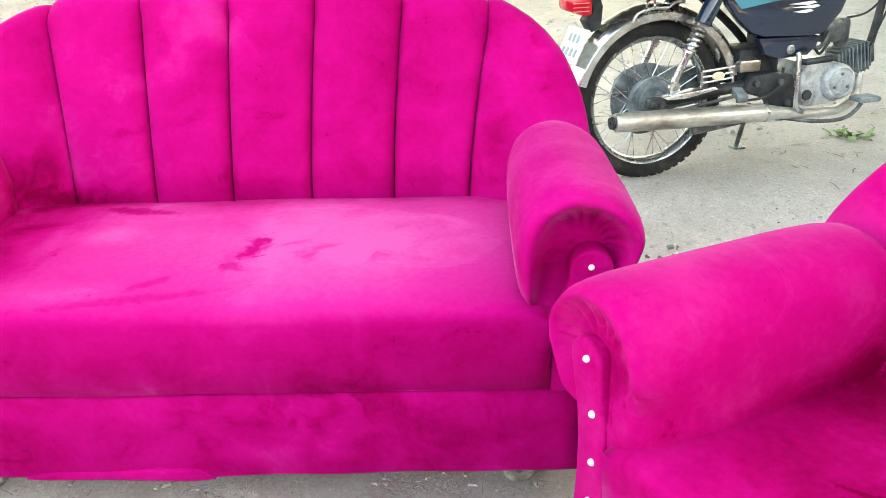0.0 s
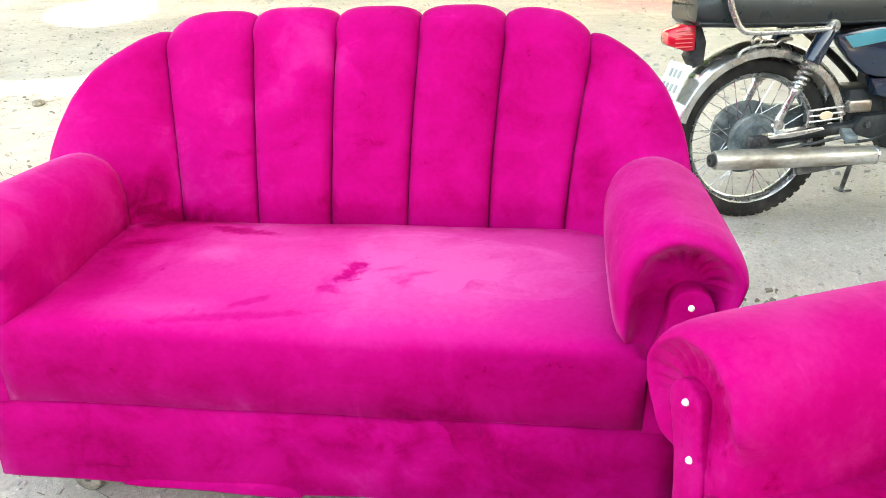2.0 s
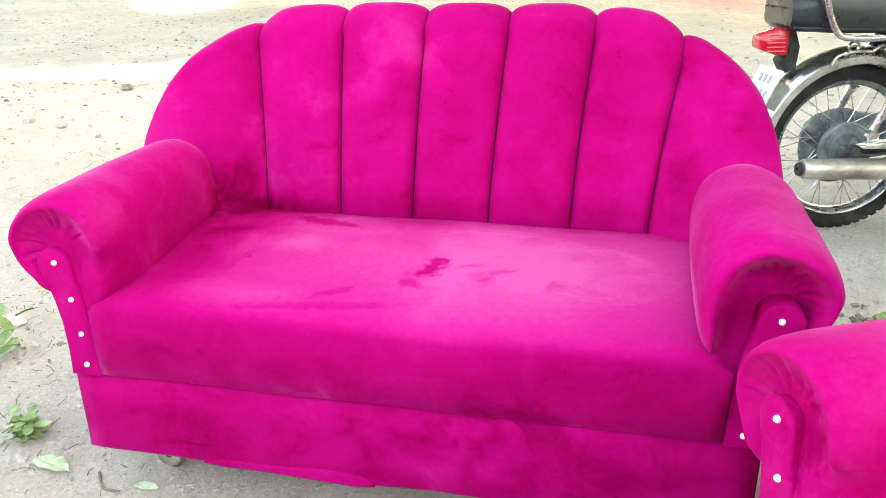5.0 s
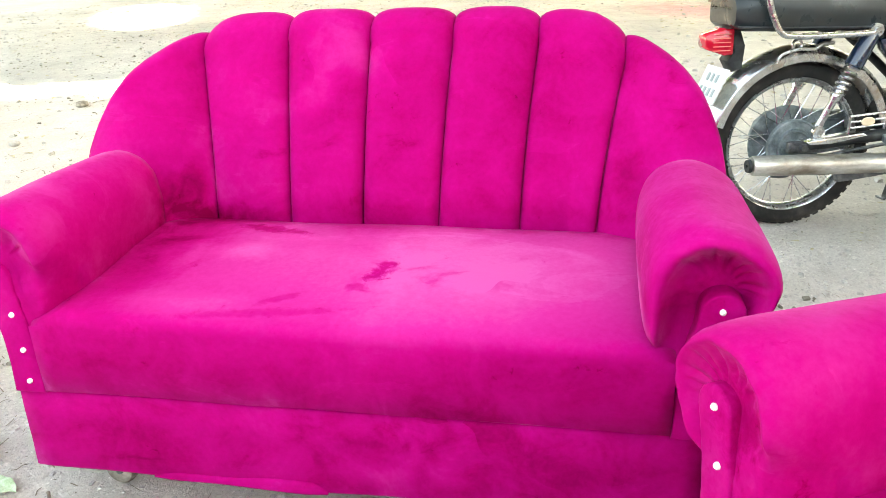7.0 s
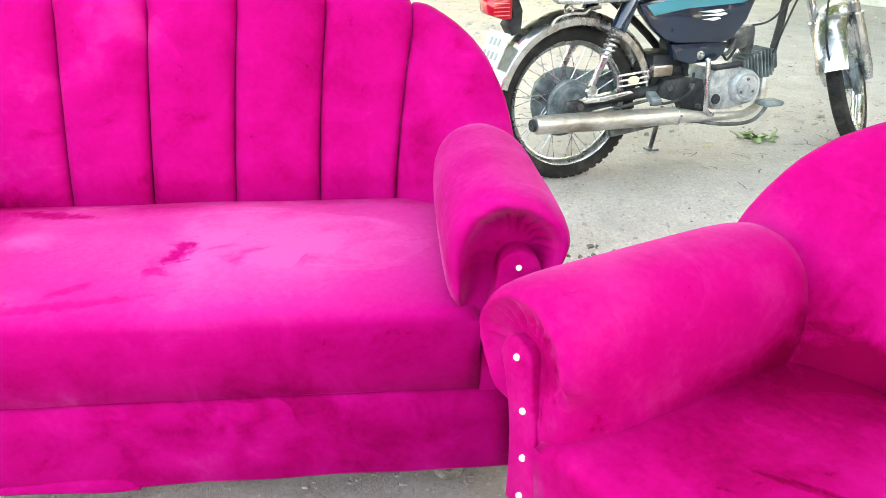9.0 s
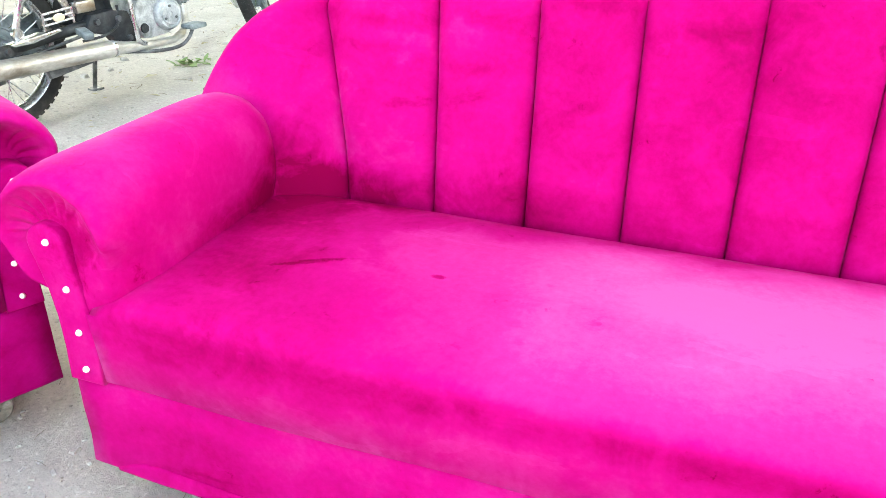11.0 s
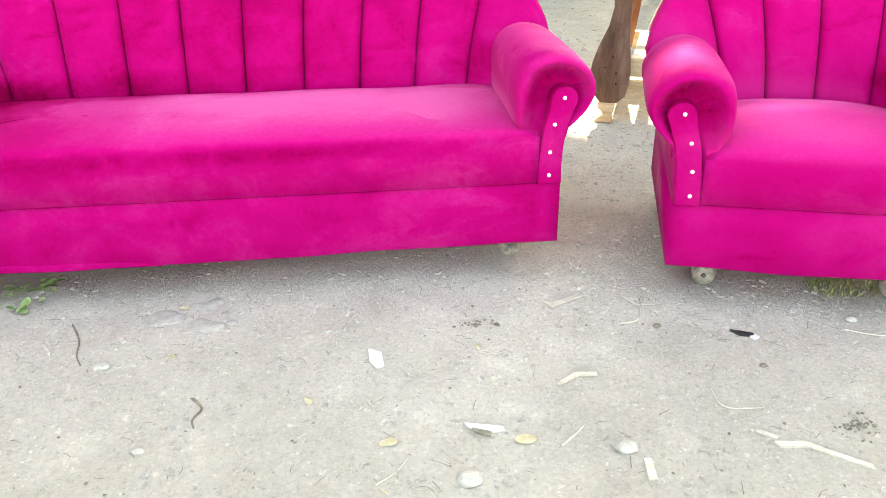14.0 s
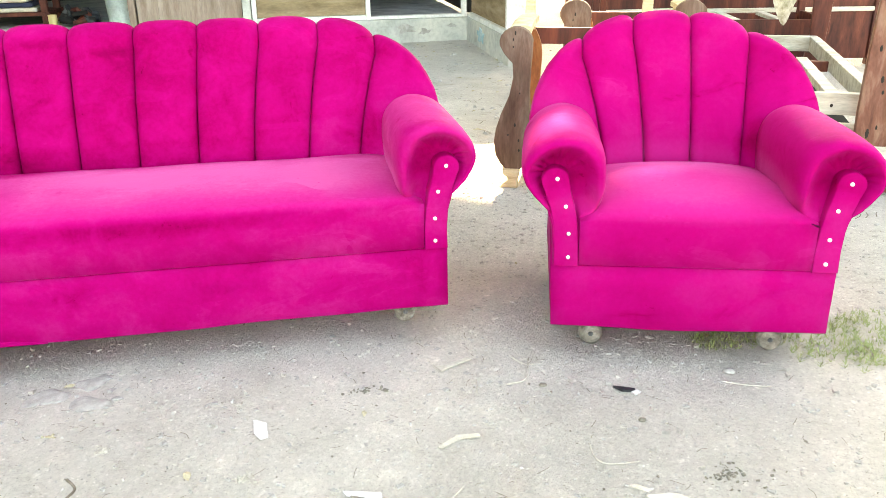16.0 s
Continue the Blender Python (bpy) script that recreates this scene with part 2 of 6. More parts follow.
# Wide seat and arm marks paint light; arm-front and back marks paint shade.
VELVET_B = velvet("magenta_velvet_brushed_shaded", [((0.42, -0.01, 0.40), (0.42, 0.08, 0.04), 0, -0.26), ((1.05, -0.01, 0.41), (0.55, 0.08, 0.03), 0, -0.18), ((0.548, 0.208, 0.46), (0.012, 0.006, 0.05), 0, -0.4),
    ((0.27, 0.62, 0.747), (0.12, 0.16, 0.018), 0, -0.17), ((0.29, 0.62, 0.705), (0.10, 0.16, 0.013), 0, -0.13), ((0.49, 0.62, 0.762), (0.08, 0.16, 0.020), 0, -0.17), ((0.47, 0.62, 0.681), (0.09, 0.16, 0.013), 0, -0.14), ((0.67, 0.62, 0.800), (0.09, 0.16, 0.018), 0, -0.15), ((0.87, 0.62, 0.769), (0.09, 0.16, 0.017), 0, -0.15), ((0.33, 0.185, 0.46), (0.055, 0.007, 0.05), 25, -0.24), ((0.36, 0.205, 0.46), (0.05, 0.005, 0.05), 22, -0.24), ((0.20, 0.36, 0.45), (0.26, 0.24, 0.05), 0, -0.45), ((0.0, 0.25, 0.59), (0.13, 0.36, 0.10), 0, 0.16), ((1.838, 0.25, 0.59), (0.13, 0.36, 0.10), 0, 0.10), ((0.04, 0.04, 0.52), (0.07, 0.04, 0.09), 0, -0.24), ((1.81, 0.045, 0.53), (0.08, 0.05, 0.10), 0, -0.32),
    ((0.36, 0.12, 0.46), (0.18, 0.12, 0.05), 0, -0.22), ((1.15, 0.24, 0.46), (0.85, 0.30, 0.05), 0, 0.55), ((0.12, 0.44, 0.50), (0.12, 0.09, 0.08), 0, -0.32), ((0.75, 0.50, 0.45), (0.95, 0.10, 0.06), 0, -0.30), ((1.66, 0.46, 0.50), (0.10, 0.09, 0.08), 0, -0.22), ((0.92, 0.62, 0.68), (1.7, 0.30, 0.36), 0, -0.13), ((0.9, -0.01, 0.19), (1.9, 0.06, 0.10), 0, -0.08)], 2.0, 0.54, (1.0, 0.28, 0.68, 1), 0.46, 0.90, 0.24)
# Here nearly every mark is light or shade painted into the velvet's colour.
VELVET_C = velvet("magenta_velvet_shaded", [((0.36, 0.20, 0.46), (0.40, 0.34, 0.06), 0, 0.48), ((0.0, 0.28, 0.60), (0.13, 0.36, 0.10), 0, 0.10), ((0.72, 0.28, 0.60), (0.13, 0.36, 0.10), 0, 0.10), ((0.02, 0.045, 0.53), (0.085, 0.05, 0.10), 0, -0.32), ((0.705, 0.045, 0.53), (0.085, 0.05, 0.10), 0, -0.32), ((0.62, 0.47, 0.50), (0.07, 0.08, 0.08), 0, -0.35), ((0.36, 0.62, 0.68), (0.7, 0.22, 0.28), 0, -0.06)], 5.0, 0.34, (1.0, 0.28, 0.68, 1), 0.46, 0.90, 0.24)
EARTH = earth()
PEARL = material("pearl_button", (0.85, 0.83, 0.80), 0.18, 0.0, Coat_Weight=0.6)
FOOT = spotted("dusty_foot", (0.09, 0.078, 0.065), (0.22, 0.20, 0.175), (0.38, 0.36, 0.33), 30, 0.85)
RUBBER = spotted("tyre_rubber", (0.008, 0.008, 0.008), (0.014, 0.014, 0.014), (0.045, 0.042, 0.038), 14, 0.9)
CHROME = spotted("worn_chrome", (0.22, 0.22, 0.22), (0.55, 0.57, 0.59), (0.72, 0.75, 0.78), 14, 0.24, 0.95, 0.06)
RUSTY = spotted("rusty_chrome", (0.28, 0.20, 0.12), (0.50, 0.50, 0.50), (0.72, 0.75, 0.78), 7, 0.24, 0.95, 0.06)
EXHAUST = spotted("exhaust_chrome", (0.27, 0.23, 0.19), (0.56, 0.55, 0.52), (0.74, 0.74, 0.73), 11, 0.40, 0.75, 0.06, stretch=(0.4, 1, 1))
STEEL = spotted("dirty_steel", (0.05, 0.055, 0.06), (0.11, 0.12, 0.13), (0.22, 0.23, 0.24), 18, 0.5, 0.7)
DRUM = spotted("hub_drum", (0.045, 0.062, 0.07), (0.14, 0.18, 0.195), (0.27, 0.32, 0.335), 17, 0.55, 0.25)
ALLOY = spotted("engine_alloy", (0.16, 0.18, 0.19), (0.38, 0.41, 0.43), (0.58, 0.615, 0.635), 20, 0.45, 0.35)
BLACKPART = spotted("black_part", (0.004, 0.006, 0.009), (0.009, 0.013, 0.018), (0.030, 0.037, 0.042), 25, 0.55)
PAINT = spotted("dark_teal_paint", (0.004, 0.012, 0.03), (0.006, 0.018, 0.045), (0.01, 0.03, 0.06), 5, 0.14, 0.0, 0.0, Coat_Weight=0.8, Coat_Roughness=0.05)
TEAL = material("light_teal_band", (0.02, 0.22, 0.30), 0.18, Coat_Weight=0.8)
VINYL = spotted("black_vinyl", (0.004, 0.009, 0.012), (0.007, 0.014, 0.018), (0.014, 0.024, 0.030), 10, 0.30, 0.0, 0.12, dist=0.002)
RED = material("red_lens", (0.62, 0.010, 0.035), 0.16, Coat_Weight=0.5, Transmission_Weight=0.15)
REDPALE = material("pale_red_lens", (0.75, 0.16, 0.15), 0.25)
PLATEWHITE = spotted("number_plate_white", (0.42, 0.50, 0.50), (0.56, 0.62, 0.62), (0.66, 0.70, 0.70), 30, 0.45)
INK = material("faded_ink", (0.24, 0.30, 0.31), 0.6)
DECAL = material("white_decal", (0.75, 0.76, 0.76), 0.4)
CREAM = material("cream_badge", (0.70, 0.55, 0.40), 0.4)
RAWWOOD = spotted("raw_pale_wood", (0.42, 0.31, 0.18), (0.55, 0.43, 0.28), (0.68, 0.58, 0.42), 5, 0.8, 0.0, 0.25, stretch=(1, 1, 6))
PINE = spotted("weathered_pine", (0.40, 0.35, 0.28), (0.56, 0.51, 0.43), (0.68, 0.64, 0.56), 5, 0.85, 0.0, 0.25, stretch=(0.7, 4, 4))
REDWOOD = spotted("stained_red_wood", (0.032, 0.004, 0.002), (0.085, 0.011, 0.005), (0.16, 0.030, 0.014), 4, 0.6, 0.0, 0.2, stretch=(3, 3, 0.6))
SWAN = spotted("weathered_brown_board", (0.075, 0.032, 0.020), (0.135, 0.070, 0.048), (0.22, 0.145, 0.11), 5, 0.7, 0.0, 0.2, stretch=(3, 3, 0.7))
STAINED = spotted("red_brown_stained_board", (0.10, 0.028, 0.016), (0.20, 0.072, 0.045), (0.30, 0.16, 0.11), 6, 0.6, 0.0, 0.2, stretch=(3, 3, 0.8))
KNOT = material("black_nail_stain", (0.025, 0.018, 0.014), 0.9)
PLASTER = spotted("stained_plaster", (0.34, 0.35, 0.33), (0.47, 0.48, 0.45), (0.58, 0.57, 0.52), 3, 0.9, 0.0, 0.4)
BLUEPAINT = spotted("faded_blue_paint", (0.20, 0.36, 0.42), (0.30, 0.48, 0.55), (0.45, 0.55, 0.57), 8, 0.85)
WHITEFRAME = spotted("white_frame_paint", (0.62, 0.62, 0.6), (0.75, 0.75, 0.73), (0.82, 0.82, 0.8), 9, 0.5)
BROWNPANEL = spotted("brown_board_panel", (0.17, 0.11, 0.055), (0.26, 0.18, 0.10), (0.34, 0.25, 0.16), 3, 0.55, 0.0, 0.1, stretch=(1, 1, 4))
PLANKPINK = spotted("bleached_plank", (0.23, 0.16, 0.125), (0.31, 0.228, 0.185), (0.40, 0.31, 0.26), 3, 0.85, 0.0, 0.3, stretch=(5, 5, 0.6))
# near-black colour that paints in the shade of the unlit room
SHADEBLACK = spotted("interior_shade_black", (0.0015, 0.0015, 0.0015), (0.004, 0.0035, 0.003), (0.010, 0.009, 0.008), 3, 0.9)
CONCRETE = spotted("shop_floor_concrete", (0.20, 0.20, 0.21), (0.30, 0.30, 0.31), (0.40, 0.40, 0.40), 4, 0.75)
GALVAN = spotted("galvanised_drum", (0.33, 0.38, 0.37), (0.46, 0.52, 0.50), (0.58, 0.62, 0.60), 6, 0.5, 0.2, 0.1)
BARK = spotted("rough_bark", (0.10, 0.075, 0.055), (0.24, 0.20, 0.16), (0.52, 0.48, 0.42), 9, 0.95, 0.0, 1.0, stretch=(1, 1, 0.35), dist=0.02)
LEAF = spotted("green_leaf", (0.035, 0.085, 0.015), (0.06, 0.14, 0.025), (0.11, 0.20, 0.04), 3, 0.55, 0.0, 0.0)
thin = node(LEAF, "ShaderNodeBsdfTranslucent", Color=(0.20, 0.30, 0.06, 1))
both_ = node(LEAF, "ShaderNodeMixShader", Fac=0.4)
link(LEAF, shader(LEAF).outputs[0], both_.inputs[1])
link(LEAF, thin.outputs[0], both_.inputs[2])
link(LEAF, both_.outputs[0], LEAF.node_tree.nodes["Material Output"].inputs["Surface"])
WEED = spotted("fresh_weed_leaf", (0.09, 0.18, 0.05), (0.17, 0.28, 0.10), (0.28, 0.38, 0.20), 25, 0.5, 0.0, 0.0)
DRYLEAF = spotted("dry_leaf", (0.33, 0.28, 0.18), (0.43, 0.38, 0.26), (0.50, 0.47, 0.34), 30, 0.8, 0.0, 0.0)
GRASS = spotted("dry_grass", (0.16, 0.22, 0.07), (0.27, 0.33, 0.13), (0.40, 0.42, 0.22), 25, 0.6, 0.0, 0.0)
STRAW = spotted("dry_straw", (0.38, 0.35, 0.295), (0.48, 0.445, 0.39), (0.57, 0.535, 0.48), 30, 0.85, 0.0, 0.0)
TWIG = spotted("dark_twig", (0.10, 0.08, 0.065), (0.17, 0.14, 0.11), (0.26, 0.22, 0.18), 40, 0.9, 0.0, 0.0)
STONE = spotted("pale_pebble", (0.27, 0.26, 0.245), (0.40, 0.385, 0.365), (0.52, 0.505, 0.485), 14, 0.9, 0.0, 0.3)
FLATSTONE = spotted("chalky_flat_stone", (0.305, 0.292, 0.278), (0.38, 0.365, 0.347), (0.47, 0.455, 0.437), 40, 0.95, 0.0, 1.0)
PAPER = spotted("white_paper", (0.50, 0.49, 0.50), (0.60, 0.59, 0.60), (0.66, 0.65, 0.66), 18, 0.8, 0.0, 0.4)
PALELEAF = spotted("pale_green_leaf", (0.24, 0.34, 0.20), (0.34, 0.45, 0.30), (0.44, 0.53, 0.40), 60, 0.6, 0.0, 0.1)
CHARCOAL = spotted("dark_dung", (0.09, 0.08, 0.065), (0.19, 0.17, 0.14), (0.30, 0.27, 0.22), 40, 0.95)
CLOTH = spotted("patterned_cloth", (0.30, 0.28, 0.20), (0.56, 0.54, 0.46), (0.72, 0.70, 0.64), 28, 0.9, 0.0, 0.2)
NAVY = material("navy_cloth", (0.02, 0.025, 0.06), 0.9)


# ---------------------------------------------------------------- mesh helpers
def part(name, bm, mat, parent=None, label="", smooth=True):
    """Links a bmesh as one mesh object, under parent where one is given."""
    me = bpy.data.meshes.new(name)
    bm.normal_update()
    bm.to_mesh(me)
    bm.free()
    return part_of_mesh(name, me, mat, parent, label, smooth)


def part_of_mesh(name, me, mat, parent=None, label="", smooth=True):
    if mat and not me.materials:
        me.materials.append(mat)
    if smooth:
        me.shade_smooth()
        if mat and not mat.name.startswith("magenta"):
            me.set_sharp_from_angle(angle=radians(40))
    ob = new(name, me)
    ob.parent = parent
    if label:
        ob["label"] = label
    return ob


def thing(name, label, category, m=None, group="", kind=""):
    ob = new(name)
    ob.empty_display_size = 0.1
    if m is not None:
        ob.matrix_world = m
    return tagged(ob, label, category, group, kind)


def add_box(bm, x0, x1, y0, y1, z0, z1, bevel=0.0, m=None, seg=2):
    r = bmesh.ops.create_cube(bm, size=1)
    vs = r["verts"]
    for v in vs:
        v.co = Vector(((x0 + x1) / 2 + v.co.x * (x1 - x0), (y0 + y1) / 2 + v.co.y * (y1 - y0), (z0 + z1) / 2 + v.co.z * (z1 - z0)))
    if bevel:
        es = list({e for v in vs for e in v.link_edges})
        out = bmesh.ops.bevel(bm, geom=es, offset=bevel, segments=seg, affect="EDGES", profile=0.5)
        vs = list(set(out["verts"]) | {v for v in vs if v.is_valid})
    if m is not None:
        for v in vs:
            v.co = m @ v.co
    return vs


def box_part(name, x0, x1, y0, y1, z0, z1, mat, parent=None, label="", bevel=0.004, m=None):
    bm = bmesh.new()
    add_box(bm, x0, x1, y0, y1, z0, z1, bevel, m)
    return part(name, bm, mat, parent, label, smooth=False)


def loft(bm, rings, closed=True, caps=True):
    """Skins a list of rings of points."""
    made = [[bm.verts.new(p) for p in ring] for ring in rings]
    n = len(rings[0])
    for a, b in zip(made, made[1:]):
        for i in range(n if closed else n - 1):
            j = (i + 1) % n
            bm.faces.new((a[i], a[j], b[j], b[i]))
    if caps and closed:
        bm.faces.new(made[0][::-1])
        bm.faces.new(made[-1])
    return made


def tube(bm, pts, r, n=10, caps=True):
    """A round tube along points; r is one radius or one for each point."""
    pts = [Vector(p) for p in pts]
    rs = r if isinstance(r, (list, tuple)) else [r] * len(pts)
    rings, up = [], None
    for i, p in enumerate(pts):
        d = (pts[min(i + 1, len(pts) - 1)] - pts[max(i - 1, 0)]).normalized()
        if up is None:
            up = d.orthogonal().normalized()
        up = (up - d * up.dot(d)).normalized()
        side = d.cross(up)
        rings.append([p + rs[i] * (math.cos(a) * up + math.sin(a) * side) for a in (2 * math.pi * k / n for k in range(n))])
    loft(bm, rings, True, caps)


def smooth_path(pts, n=6):
    """Points on a smooth curve through pts."""
    pts = [Vector(p) for p in pts]
    out = []
    for i in range(len(pts) - 1):
        p0, p1, p2, p3 = pts[max(i - 1, 0)], pts[i], pts[i + 1], pts[min(i + 2, len(pts) - 1)]
        for k in range(n):
            t = k / n
            out.append(0.5 * (2 * p1 + (p2 - p0) * t + (2 * p0 - 5 * p1 + 4 * p2 - p3) * t * t + (3 * p1 - p0 - 3 * p2 + p3) * t ** 3))
    out.append(pts[-1])
    return out


def lathe(bm, profile, n=32, m=None, closed=False):
    """Turns (radius, height) round the z axis."""
    m = m or Matrix()
    rings = [[m @ Vector((r * math.cos(a), r * math.sin(a), h)) for r, h in profile] for a in (2 * math.pi * k / n for k in range(n))]
    made = [[bm.verts.new(p) for p in ring] for ring in rings]
    k = len(profile)
    for i in range(n):
        a, b = made[i], made[(i + 1) % n]
        for j in range(k if closed else k - 1):
            q = (j + 1) % k
            bm.faces.new((a[j], b[j], b[q], a[q]))
    bmesh.ops.remove_doubles(bm, verts=[v for ring in made for v in ring], dist=1e-5)


def prism(bm, outline, place, t0, t1, bevel=0.0):
    """A plate: outline (a, b) swept from depth t0 to t1; place(a, b, t) gives the point."""
    lo = [bm.verts.new(place(a, b, t0)) for a, b in outline]
    hi = [bm.verts.new(place(a, b, t1)) for a, b in outline]
    n = len(outline)
    faces = [bm.faces.new(lo[::-1]), bm.faces.new(hi)]
    for i in range(n):
        j = (i + 1) % n
        faces.append(bm.faces.new((lo[i], lo[j], hi[j], hi[i])))
    bmesh.ops.recalc_face_normals(bm, faces=faces)
    if bevel:
        edges = list({e for f in faces[:2] for e in f.edges})
        bmesh.ops.bevel(bm, geom=edges, offset=bevel, segments=2, affect="EDGES", profile=0.5)


def lerp(a, b, t):
    return a + (b - a) * t


def table(xs, ys, x):
    return float(np.interp(x, xs, ys))


# ---------------------------------------------------------------- unseen walls added to block low sky light
SCREENWALL = spotted("dark_sky_screen", (0.06, 0.043, 0.035), (0.10, 0.075, 0.06), (0.15, 0.115, 0.095), 4, 0.9, 0.0, 0.4)
for name_, box_ in (("sky_screen_south", (-26, 14, -14.2, -13.9, -0.1, 2.2)), ("sky_screen_east", (13.7, 14, -13.9, 22, -0.1, 5.0)), ("sky_screen_west", (-26, -25.7, -13.9, 22, -0.1, 5.0))):
    tagged(box_part(name_, *box_, SCREENWALL, None, "", 0.02), "unseen plain wall added to block low sky light", "wall", kind="structure")


# ---------------------------------------------------------------- ground
A_AT, A_TURN, A_W = (-0.796, -1.010), 64.15, 1.309
C_AT, C_TURN, C_W = (2.090, -0.183), -16.14, 0.727
B_W = 1.838
BIKE_AT, BIKE_TURN, BIKE_RISE = (-1.445, 1.234), 80.0, 0.129


def rise(x, y):
    """The yard climbs a little behind the two-seater, towards the motorcycle."""
    q = -0.90 * (x - A_AT[0]) + 0.436 * (y - A_AT[1])
    s = min(1.0, max(0.0, (q - 0.78) / 0.62))
    return BIKE_RISE * s * s * (3 - 2 * s)


def relief(x, y):
    return 0.007 * noise.noise((x * 1.7, y * 1.7, 0.3)) + 0.0035 * noise.noise((x * 7, y * 7, 2.1)) + 0.0022 * noise.noise((x * 22, y * 22, 4.7)) + 0.0016 * noise.noise((x * 48, y * 48, 1.9)) - 0.002


def ground_z(x, y):
    return rise(x, y) + relief(x, y)


def spaced(lo, hi, fine_lo, fine_hi, step):
    out, x, s = [fine_lo], fine_lo, step
    while x < fine_hi:
        x += step
        out.append(x)
    while x < hi:
        s *= 1.25
        x += s
        out.append(x)
    x, s = fine_lo, step
    while x > lo:
        s *= 1.25
        x -= s
        out.insert(0, x)
    return out


def build_ground():
    xs, ys = spaced(-600, 600, -1.6, 3.4, 0.014), spaced(-600, 600, -1.2, 0.9, 0.014)
    verts = [(x, y, ground_z(x, y)) for y in ys for x in xs]
    n = len(xs)
    faces = [(j * n + i, j * n + i + 1, (j + 1) * n + i + 1, (j + 1) * n + i) for j in range(len(ys) - 1) for i in range(n - 1)]
    me = bpy.data.meshes.new("ground")
    me.from_pydata(verts, [], faces)
    tagged(part_of_mesh("ground", me, EARTH), "pale dusty earth of the yard, with grit and stains", "ground", kind="structure")


build_ground()


# ---------------------------------------------------------------- sofas
ARM_LINE = [(0.116, 0.355), (0.127, 0.42), (0.134, 0.475), (0.137, 0.530), (0.128, 0.583), (0.099, 0.621), (0.052, 0.640), (0.0, 0.637), (-0.046, 0.616), (-0.078, 0.582), (-0.090, 0.548), (-0.083, 0.512), (-0.060, 0.476), (-0.032, 0.446), (-0.013, 0.41), (-0.002, 0.36)]
ARM_SPINE = [(0.040, 0.370), (0.036, 0.43), (0.018, 0.485), (0.000, 0.520)]
# how the front of the roll closes: share of the full outline kept, and depth behind the skirt
ARM_FRONT = [(0.28, 0.066), (0.35, 0.064), (0.42, 0.060), (0.48, 0.053), (0.54, 0.044), (0.60, 0.032), (0.66, 0.018), (0.72, 0.005), (0.78, -0.006), (0.84, -0.009), (0.90, 0.000), (0.945, 0.012), (0.975, 0.033), (0.993, 0.06), (1.0, 0.09), (1.003, 0.14), (1.001, 0.20), (0.995, 0.27), (0.984, 0.33), (0.970, 0.38), (0.950, 0.42), (0.915, 0.445), (0.80, 0.458)]


def arm_section(lift, slim):
    """Points round the fat rolled arm, each with its foot on the spine that the scroll panel follows."""
    line = [((x - slim if x > 0.05 else x), z + lift) for x, z in ARM_LINE]
    pts = [(p.x, p.y) for p in smooth_path([(x, z, 0) for x, z in line], 6)]
    spine = [(x, z + lift) for x, z in ARM_SPINE]
    out = []
    for x, z in pts:
        best = None
        for (ax, az), (bx, bz) in zip(spine, spine[1:]):
            t = max(0, min(1, ((x - ax) * (bx - ax) + (z - az) * (bz - az)) / ((bx - ax) ** 2 + (bz - az) ** 2)))
            px, pz = lerp(ax, bx, t), lerp(az, bz, t)
            d = math.hypot(x - px, z - pz)
            if best is None or d < best[0]:
                best = (d, px, pz)
        out.append((x, z, best[1], best[2]))
    return out


